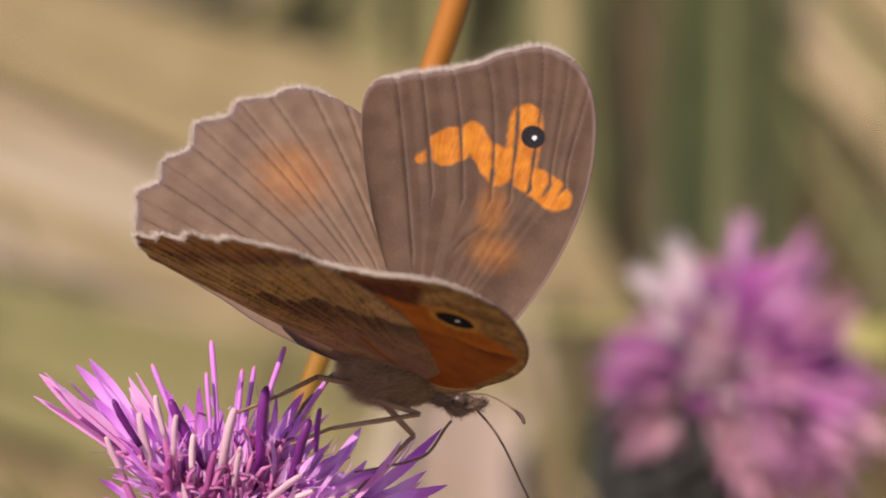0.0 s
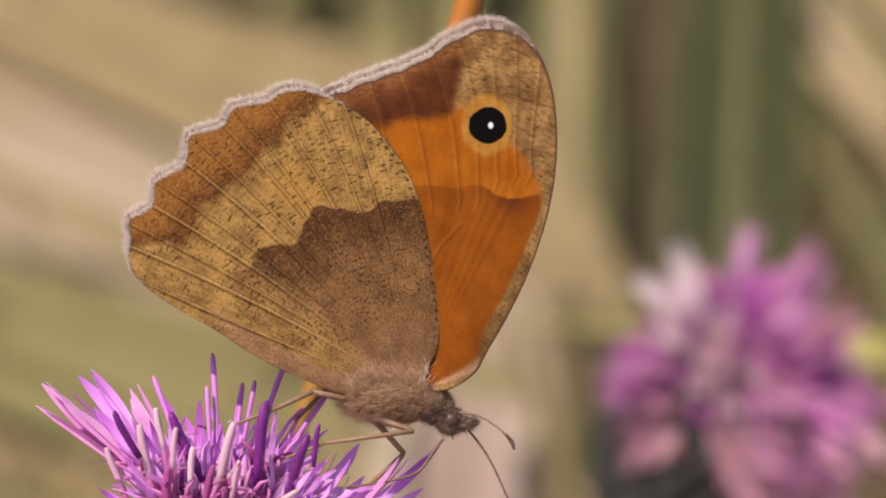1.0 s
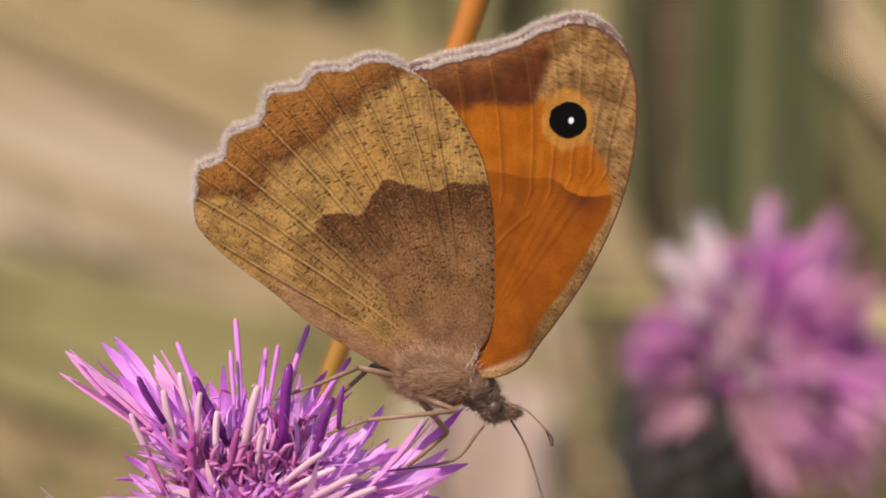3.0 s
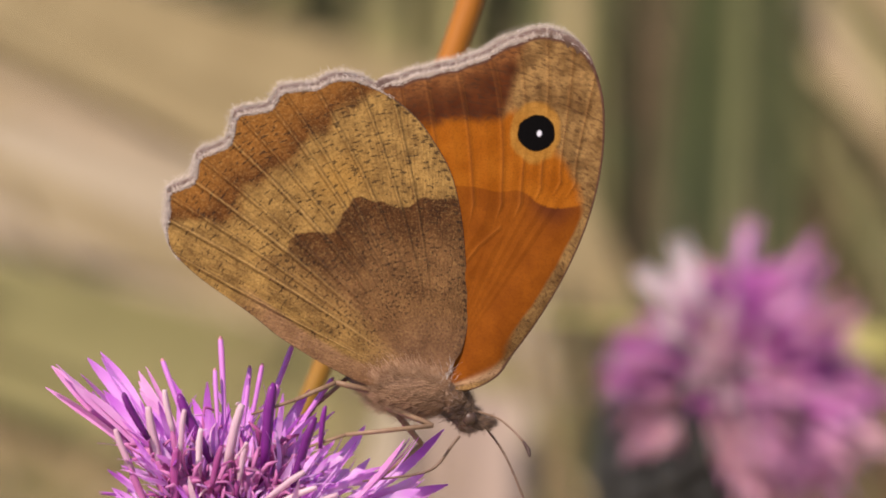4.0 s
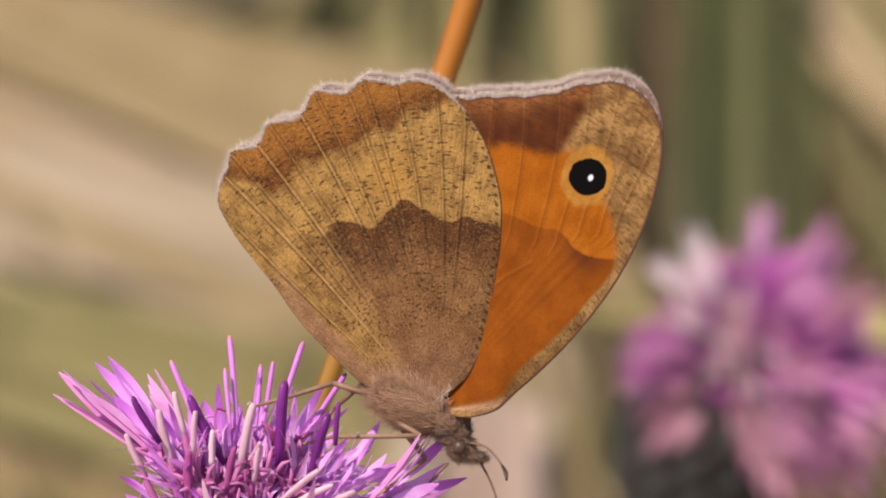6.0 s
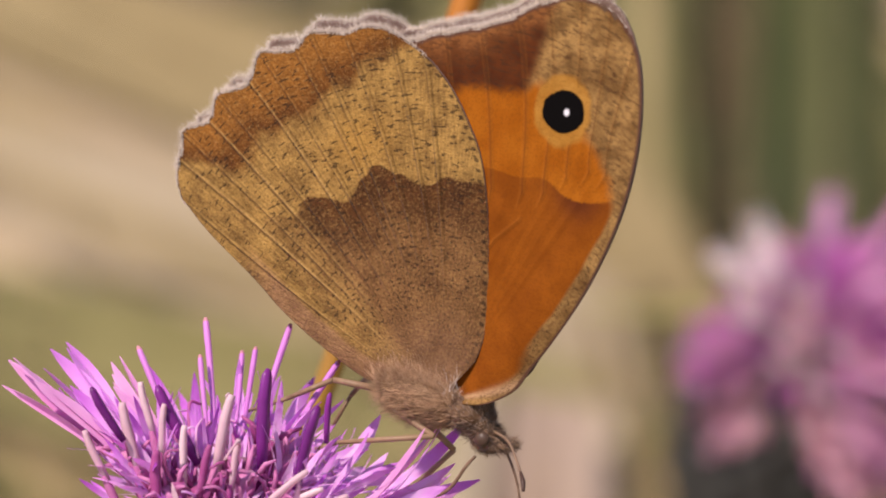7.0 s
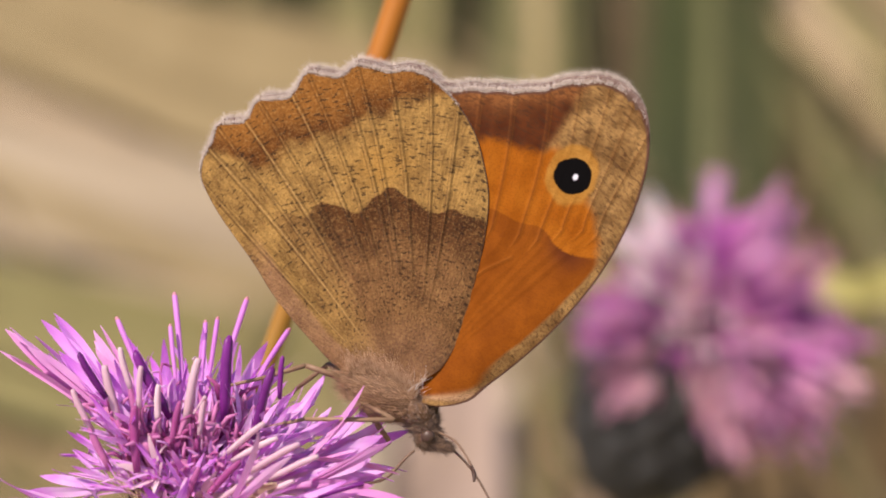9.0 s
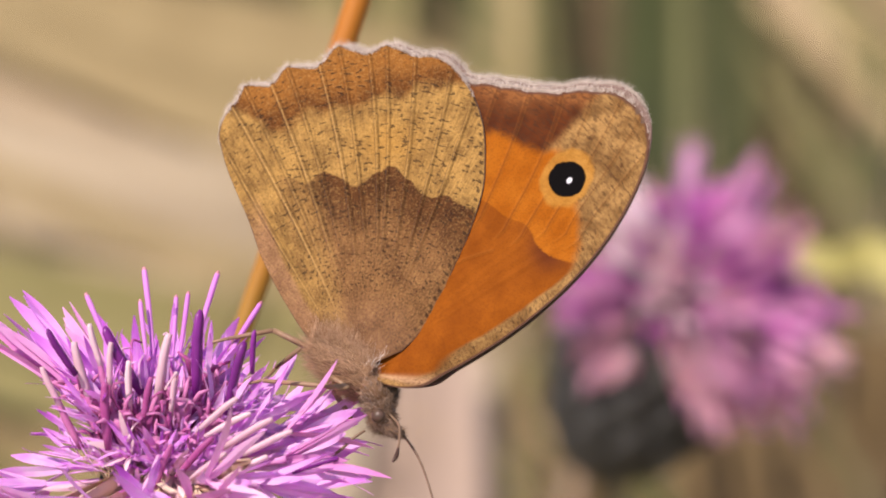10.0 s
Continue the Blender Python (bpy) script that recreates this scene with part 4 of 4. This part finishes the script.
# ragged bundles of florets, palest upper left and in front, over a darker core
face = FAR_LEAN.inverted().to_3x3()
for x, y, z, kinds in (
    (-8.6, 11.2, 4, CREAM_FLORETS), (-6.6, 12.2, 2, CREAM_FLORETS), (-3.6, 11.6, 0, ROSE_FLORETS), (-15.8, 0.2, 5, FADED_FLORETS), (-14.2, 2.0, 6, FADED_FLORETS),
    (-11.4, -7.2, 5, ROSE_FLORETS), (-2.2, -7.6, 11, ROSE_FLORETS), (0.6, -11.6, 10, ROSE_FLORETS), (6.6, -14.0, 4, FADED_FLORETS), (11.4, -10.4, 7, FADED_FLORETS),
    (13.8, -6.4, 8, ROSE_FLORETS), (15.4, -0.4, 4, FADED_FLORETS), (13.0, -3.6, 10, FADED_FLORETS), (11.0, 6.8, 3, ROSE_FLORETS), (9.0, 10.4, 2, FADED_FLORETS),
    (6.2, 13.2, 0, FADED_FLORETS), (3.6, 14.2, -4, FADED_FLORETS), (-4.5, 3.5, 11, CREAM_FLORETS), (3.5, 0.0, 13, ROSE_FLORETS), (7.5, 4.5, 9, FADED_FLORETS), (-1.0, 4.5, 11, CREAM_FLORETS), (3.0, -10.0, 9, FADED_FLORETS), (-2.5, 0.5, 13, CREAM_FLORETS), (6.0, -5.0, 12, ROSE_FLORETS),
):
    for i in range(10):
        tip = Vector((x, y - 1.7, z)) + Vector((rng.gauss(0, 1.9), rng.gauss(0, 1.9), rng.gauss(0, 2.5)))
        b = Vector((-1.4, -0.8, 0)) + tip.normalized() * rng.uniform(1.0, 3.0)
        piece("floret", kinds[rng.randrange(8)], along(face @ b, face @ tip, rng.uniform(0, 360)), far_knapweed, (tip - b).length * rng.uniform(0.82, 1.0) / 12.0)
for i in range(70):
    a, e = i * 2.39996, radians(-28 + 100 * (i + 0.5) / 70 + rng.uniform(-8, 8))
    d = Vector((math.cos(a) * math.cos(e), math.sin(e), math.sin(a) * math.cos(e)))
    b = d * rng.uniform(1.5, 3.0) + Vector((d.x, 0, d.z)) * 1.5
    piece("floret", DEEP_FLORETS[i % 4], along(b, b + d * 10, rng.uniform(0, 360)), far_knapweed, rng.uniform(0.5, 0.85))
part("pappus", hairs("pappus", roots * 1.2, ways, rg.uniform(2.0, 5.0, n), 0.06, PAPPUS, 0.3, 9), None, far_knapweed, "straw-coloured bristles")
head_base(far_knapweed, 1.52, (174, -281, -260), GREY_BRACT_MESH, 1.38)


# ---- the orange straw behind the butterfly ----
straw = tagged(new("dry_stem"), "smooth orange dry plant stem behind the butterfly", "stem")
straw.matrix_world = FRAME
limb("shaft", ((5.9, 32, -44), (2.7, 18, -44), (-2.4, 4, -44), (-8.6, -11.5, -44), (-15, -29, -44), (-40, -150, -48), (-60, -380, -78)), (0.98, 0.97, 0.9, 0.72, 0.7, 0.9, 1.1), STRAW, straw)


# ---- meadow behind ----
def blade_mesh(name, points, width, mat, fold=0.08):
    """A grass leaf: a folded, tapering strip with thickness."""
    bm = bmesh.new()
    line = smooth_line(points, 6)
    n = len(line) - 1
    rings = []
    for i, p in enumerate(line):
        d = (line[min(i + 1, n)] - line[max(i - 1, 0)]).normalized()
        s = d.cross(Vector((0, 0, 1))).normalized()
        o = s.cross(d)
        w = width / 2 * (0.35 + 1.3 * math.sin(math.pi * min(0.97, 0.12 + 0.85 * i / n)) ** 0.6) / 1.65
        rings.append([bm.verts.new(p + s * w + o * fold * w), bm.verts.new(p + o * 0.1), bm.verts.new(p - s * w + o * fold * w), bm.verts.new(p - o * 0.25)])
    for r0, r1 in zip(rings, rings[1:]):
        for q in range(4):
            bm.faces.new((r0[q], r0[(q + 1) % 4], r1[(q + 1) % 4], r1[q]))
    bm.faces.new(rings[0][::-1]), bm.faces.new(rings[-1])
    me = mesh_of(name, bm, mat)
    me.polygons.foreach_set("use_smooth", [False] * len(me.polygons))
    return me


DRY = plain("dry_grass", (0.344, 0.263, 0.157), (0.485, 0.384, 0.248), 60, 0.8, 0.0, 0.12)
TAN = plain("tan_grass", (0.268, 0.206, 0.095), (0.368, 0.292, 0.144), 60, 0.8, 0.0, 0.12)
BLEACHED = plain("bleached_grass", (0.332, 0.267, 0.171), (0.458, 0.381, 0.256), 60, 0.8, 0.0, 0.12)
OLIVE = plain("olive_grass", (0.172, 0.153, 0.056), (0.255, 0.231, 0.087), 60, 0.7, 0.0, 0.12)
ROSY = plain("rosy_dry_grass", (0.317, 0.236, 0.174), (0.413, 0.315, 0.239), 60, 0.8, 0.0, 0.12)
SAGE = plain("sage_grass", (0.094, 0.091, 0.033), (0.141, 0.136, 0.050), 60, 0.7, 0.0, 0.12)
MID_GREEN = plain("mid_green_grass", (0.066, 0.075, 0.024), (0.110, 0.116, 0.038), 60, 0.7, 0.0, 0.12)
GREEN = plain("green_grass", (0.035, 0.051, 0.014), (0.078, 0.094, 0.027), 60, 0.6, 0.0, 0.15)
BROWN = plain("brown_grass", (0.056, 0.042, 0.017), (0.098, 0.070, 0.029), 60, 0.7, 0.0, 0.1)
UMBER = plain("umber_grass", (0.082, 0.054, 0.020), (0.135, 0.090, 0.033), 60, 0.7, 0.0, 0.1)
LIME = plain("yellow_green_leaf", (0.36, 0.34, 0.10), (0.5, 0.46, 0.16), 60, 0.6, 0.0, 0.25)


def leaf(x0, y0, x1, y1, away, width, mat, label, bow=0.0, fine=0.12):
    """A long grass leaf rooted in the meadow that crosses the view from its lower end (x0, y0) to its upper end; places as they look at the flower's depth."""
    k = (REACH + away) / REACH
    p0, p1 = Vector((x0 * k, y0 * k, -away)), Vector((x1 * k, y1 * k, -away * 1.06))
    if y1 >= 20:
        p1 = p1 + (p1 - p0) * 0.45
    mid = (p0 + p1) / 2 + Vector((0, bow * k, 0))
    d = (p0 - p1).normalized()
    low = p0 + d * 60 + Vector((0, -60, 0))
    foot = FRAME @ (low * MM)
    root = FRAME.inverted() @ Vector((foot.x + d.x * 0.08, foot.y, -0.005)) / MM
    tuft = tagged(new("grass_tuft"), label, "grass", "meadow grass tufts")
    tuft.matrix_world = FRAME
    across = d.cross(Vector((0, 0, 1))).normalized()
    count = 10 if width > 3 else 1
    for i in range(count):
        # the broadest blade lies behind, finer ones lean across it
        off = (i + 0.5) / count - 0.5
        near, slant, deep = (off * 1.25 + GRASS.gauss(0, 0.12)) * width * k, GRASS.gauss(0, 0.16) * width * k, Vector((0, 0, GRASS.uniform(2, 30)))
        wide, dye = width * k * GRASS.uniform(fine, fine + 0.2), mat if GRASS.random() < 0.55 else GRASS.choice(KIN[mat.name])
        if i == 0:
            near, slant, deep, wide, dye = 0.0, 0.0, Vector((0, 0, 0)), width * k, mat
        line = [q + across * (near + slant * f) + deep for q, f in ((root, -2), (low, -1.5), (p0, -1), (mid, 0), (p1, 1))]
        line[0].y = root.y
        part("blade", blade_mesh("blade", line, wide, dye), None, tuft)
    return tuft


GRASS = random.Random(17)
KIN = {m.name: near_ for m, near_ in ((DRY, (BLEACHED, ROSY)), (TAN, (DRY, OLIVE)), (BLEACHED, (DRY, TAN)), (OLIVE, (TAN, SAGE)), (ROSY, (DRY, BLEACHED)), (SAGE, (OLIVE, MID_GREEN)),
                                      (MID_GREEN, (SAGE, GREEN)), (GREEN, (MID_GREEN, BROWN)), (BROWN, (SAGE, GREEN)), (UMBER, (BROWN, SAGE)), (LIME, (LIME, LIME)))}
DRY_L, TAN_L, OLIVE_L, GREEN_L, BROWN_L = ("broad bleached dry grass leaf in the meadow", "tan withered grass leaf in the meadow",
    "olive green grass leaf in the meadow", "dark green grass leaf in the meadow", "dark brown withered leaf in the meadow")
leaf(2, 0.5, -38, 14.5, 1330, 15.0, TAN, TAN_L, fine=0.18)
leaf(2, -8, -38, 6, 1270, 12.0, BLEACHED, DRY_L, fine=0.2)
leaf(2, -16.5, -38, -2.5, 1210, 13.0, OLIVE, OLIVE_L)
leaf(2, -25, -38, -11, 1150, 13.0, OLIVE, OLIVE_L)
leaf(-36, 9.5, -12, 15.5, 1400, 3.8, MID_GREEN, GREEN_L, 0.5)
leaf(-10, 8, -25, 18, 1430, 3.5, OLIVE, OLIVE_L)
leaf(-36, 13.5, -14, 20, 1450, 4.3, DRY, DRY_L)
leaf(-34, 17, -22, 22, 1480, 4.1, DRY, DRY_L)
leaf(-30, 2, -26, 22, 1750, 24, TAN, TAN_L)
leaf(-22, 2, -18, 23, 1730, 24, OLIVE, OLIVE_L)
leaf(-13, 4, -9, 24, 1700, 24, TAN, TAN_L)
leaf(0, 2, 3, 24, 1720, 22, OLIVE, OLIVE_L)
leaf(-3.5, 2, -2, 24, 1540, 9, OLIVE, OLIVE_L)
leaf(-8.5, 2, -6.5, 24, 1535, 10, OLIVE, OLIVE_L)
leaf(-17, 2, -14, 22, 1560, 13, TAN, TAN_L)
leaf(-12, 2, -10, 22, 1580, 12, TAN, TAN_L)
leaf(-6, 3, -3, 22, 1600, 15, OLIVE, OLIVE_L)
leaf(1, 0, 3, 22, 1580, 13, OLIVE, OLIVE_L)
leaf(8, -10, 8.2, 22, 1560, 13, SAGE, OLIVE_L)
leaf(12, -12, 14, 8, 1385, 8, GREEN, GREEN_L)
leaf(21, -10, 22, 9, 1370, 8, GREEN, GREEN_L)
leaf(18, 2, 20, 24, 1370, 5, GREEN, GREEN_L)
leaf(22, 2, 23, 24, 1372, 4, MID_GREEN, GREEN_L)
leaf(13, -10, 13.4, 22, 1530, 9, GREEN, GREEN_L)
leaf(16, -8, 17, 22, 1500, 9, GREEN, GREEN_L)
leaf(19, -8, 20, 22, 1480, 8, GREEN, GREEN_L)
leaf(22.5, -4, 24, 22, 1520, 11, GREEN, GREEN_L)
leaf(20.5, -2, 22, 11, 1440, 6, MID_GREEN, GREEN_L)
leaf(36, -1, 22, 20, 1420, 7.0, SAGE, OLIVE_L)
leaf(39, 4, 26, 24, 1380, 9.0, TAN, TAN_L)
leaf(23, -7, 30, 11, 1480, 13, GREEN, GREEN_L)
leaf(28, -9, 34, 6, 1400, 12, BROWN, BROWN_L)
leaf(13, -18, 10.5, -3, 1100, 4.9, BROWN, BROWN_L)
leaf(15, -20, 14.5, -5, 1150, 5.4, BROWN, BROWN_L)
leaf(6, -22, 8, -8, 1200, 8.1, DRY, DRY_L)
leaf(2, -26, 5, -10, 900, 11.0, ROSY, "rosy dry grass leaf in the meadow")
leaf(5, -22, 11, -6, 1350, 9.5, TAN, TAN_L)
leaf(2, -22, 3, -10, 1250, 6.8, TAN, TAN_L)
leaf(-24, -24, -29, -8, 1620, 16.0, TAN, TAN_L)
leaf(-16, -22, -14, -8, 1300, 9.5, OLIVE, OLIVE_L)
leaf(-9, -22, -8, -10, 1300, 8.1, OLIVE, OLIVE_L)
leaf(24, -6, 26.5, 19.5, 1395, 8, BROWN, BROWN_L)
leaf(30, -8, 33, 10, 1340, 8, BROWN, BROWN_L)
leaf(34, -26, 31, -8, 1250, 13, BROWN, BROWN_L)
leaf(30, -26, 34, -10.5, 790, 9, UMBER, BROWN_L)
leaf(24, -26, 25, -12, 760, 7, UMBER, BROWN_L)
leaf(14, -26, 15, -8, 770, 3.2, UMBER, BROWN_L)
leaf(25, -24, 27, -8, 1280, 10, MID_GREEN, GREEN_L)
leaf(31, -24, 27, -10, 700, 4.1, UMBER, BROWN_L)
leaf(34, -7.2, 6, -4.3, 480, 0.7, LIME, "pale yellow-green grass leaf behind the faded flower", 0.6)
leaf(36, -8.0, 25, -5.0, 440, 2.2, LIME, "pale yellow-green grass leaf beside the faded flower", 0.6)
leaf(-16, 2, -8, 26, 1850, 24, TAN, TAN_L)
leaf(10.2, 0, 11.0, 24, 1355, 4.5, OLIVE, OLIVE_L)
leaf(31, -2, 25.5, 11, 1340, 3.2, SAGE, OLIVE_L)


def turf():
    """Short grass all over the meadow behind."""
    rg = np.random.default_rng(8)
    verts, faces = [], []
    for _ in range(5000):
        y = 900 + 2800 * rg.uniform() ** 1.3
        x = rg.uniform(-0.25, 0.25) * (y + 500)
        h, w, a = rg.uniform(40, 190), rg.uniform(1.5, 4.0), rg.uniform(0, math.tau)
        lx, ly = rg.normal(0, 0.45, 2) * h
        c, s_ = math.cos(a) * w, math.sin(a) * w
        i = len(verts)
        for t, k in ((0, 1.0), (0.55, 0.8)):
            bx, by, bz = x + lx * t * t, y + ly * t * t, h * t - 8
            verts += [(bx - c, by - s_, bz), (bx + c, by + s_, bz), (bx - s_ * 0.3, by + c * 0.3, bz)]
        verts.append((x + lx, y + ly, h * 0.95 - 8))
        for q in range(3):
            r = (q + 1) % 3
            faces += [(i + q, i + r, i + 3 + r, i + 3 + q), (i + 3 + q, i + 3 + r, i + 6)]
    m = plain("turf", (0.22, 0.18, 0.07), (0.52, 0.39, 0.21), 30, 0.8, 0.0, 0.1, by="island")
    tagged(new("turf", raw("turf", verts, faces, m)), "mixed dry and green meadow grass", "grass", kind="stuff")


turf()


def ground():
    m = Mat("meadow_ground", 0.9, 0.0, 0.2)
    a, b = m.noise(14, 5.0), m.noise(3.2, 3.0)
    c = m.mix(m.step(a, 0.3, 0.7), (0.20, 0.16, 0.085), (0.42, 0.33, 0.20))
    c = m.mix(m.math("MULTIPLY", m.step(b, 0.48, 0.62), 0.75), c, (0.12, 0.13, 0.05))
    m.bump(a, 0.5, 0.01)
    m.colour(c)
    n = 120
    g = np.sign(np.linspace(-1, 1, n)) * np.abs(np.linspace(-1, 1, n)) ** 4 * 600000
    verts = [(x, y, 12 * noise.noise((x * 0.004, y * 0.004, 0)) - 6) for x in g for y in g]
    faces = [(i * n + j, i * n + n + j, i * n + n + j + 1, i * n + j + 1) for i in range(n - 1) for j in range(n - 1)]
    ob = new("ground", raw("ground", verts, faces, m.m))
    return tagged(ob, "dry meadow floor of straw and patchy green growth", "ground", kind="structure")


ground()


# ---- motion ----
def motions():
    perches = [
        (0.0, -0.12, -7.81, 2, 0, 0, 0),
        (0.5, -0.42, -7.96, 1.1, -3.2, -1.0, -0.1),
        (1.0, -0.50, -7.81, 1.7, -3.3, -1.7, 0.6),
        (1.5, 0.14, -7.76, 2.4, 0.0, 0.0, 0.0),
        (2.0, 0.60, -7.69, 2.7, -0.1, 0.5, 0.1),
        (2.5, 0.52, -8.15, 0.0, 0.0, 0.0, 0.0),
        (2.7, 0.99, -9.03, -3.4, -0.0, -0.2, 0.1),
        (3.8, 1.06, -9.37, -8.5, -2.7, 2.1, 0.5),
        (4.0, 0.57, -8.59, -3.2, -3.9, 2.7, -0.2),
        (4.5, -0.29, -9.51, -8.2, -3.0, -0.9, -0.2),
        (5.0, -0.44, -9.71, -17.8, 15.3, -1.2, 0.7),
        (5.5, -0.31, -10.57, -21.2, 14.9, -2.1, 0.8),
        (5.7, -0.19, -10.73, -21.4, 13.7, -1.9, 0.7),
        (6.8, -0.43, -8.97, -13.8, 27.2, 7.9, 5.0),
        (7.0, 0.32, -10.14, -14.6, 25.1, 9.8, 3.1),
        (7.5, 0.96, -13.18, -25.9, 9.9, -7.5, 2.1),
        (8.0, 1.17, -13.32, -24.7, 5.5, -5.0, 1.6),
        (8.5, 1.43, -12.81, -24.7, 11.1, 0.6, 2.4),
        (9.0, 1.43, -12.63, -24.9, 8.1, 0.1, 2.8),
        (9.5, 1.22, -12.03, -22.2, 23.6, 1.4, 3.5),
        (10.0, 0.69, -13.04, -32.9, 20.6, -13.5, 3.0),
    ]
    clock = [p[0] for p in perches]
    # the whole insect turns over the flower
    walk(butterfly, [(t, perch(u, v, roll, yaw, tilt)) for t, u, v, roll, yaw, tilt, drawn in perches])
    # the feet hold while the body turns over them
    for leg, o in STANCE:
        walk(leg, [(t, Matrix.Translation(o * MM) @ pose(0, 0, 0, 0, 0, -0.6 * roll)) for t, u, v, roll, yaw, tilt, drawn in perches])
    # seconds, opening of the near and far pairs, how far the far and near forewings are drawn back
    beats = ((0.0, 78.7, 24, -11, 6.4), (0.1, 77.7, 24, -11, 6.4), (0.2, 63, 17, -7, 5), (0.3, 15, 9, -1, 1), (0.4, 2, 1, 0, 0), (0.6, 0, 0, 0, 0), (10.0, 0, 0, 0, 0))
    drawn = [p[6] for p in perches]
    bt = [b[0] for b in beats]
    hinges = {1: Vector((0.951, -0.2665, -0.1547)), -1: Vector((0.9, -0.43, 0))}
    for (side, fore), w in WINGS.items():
        rows = []
        for t in sorted(set(bt) | set(clock)):
            near, far, back, back_near = (float(np.interp(t, bt, [b[k] for b in beats])) for k in (1, 2, 3, 4))
            back = (back_near if side > 0 else back) + float(np.interp(t, clock, drawn))
            a = (near if side > 0 else far * (1.0 if fore else 1.25)) - 2.2
            m = (Matrix.Translation(((0, 0, 0) if side > 0 else (-0.1 * MM, 0.45 * MM, 0)))
                 @ Matrix.Translation((0, 0, side * (0.95 if fore else 1.2 + 0.35 * min(1.0, near / 30)) * MM)) @ Matrix.Rotation(radians(a * side), 4, hinges[side])
                 @ pose(0, 0, 0, 0, 0, (back if fore else 0.3 * min(back, 0.0)) + (0.6 if side < 0 else 0)))
            rows.append((t, m))
        walk(w, rows)
    # the antennae swing on the head
    swings = (((0, 7), (0.5, 2), (1.0, 0), (2.5, 0), (4.0, 0), (4.5, 24), (5.5, 29), (6.8, 6), (7.0, 11), (8.3, 15), (9.0, 12), (9.5, -20), (10.0, 3)),
              ((0, 1), (2.5, 0), (4.0, 4), (4.5, 14), (5.5, 12), (6.8, 2), (7.0, -5), (8.3, 25), (9.0, 32), (10.0, 35)))
    for (a, o), swing in zip(FEELERS, swings):
        walk(a, [(t, SEAT @ Matrix.Translation(o * MM) @ pose(0, 0, 0, 0, 0, r - 7)) for t, r in swing])


motions()
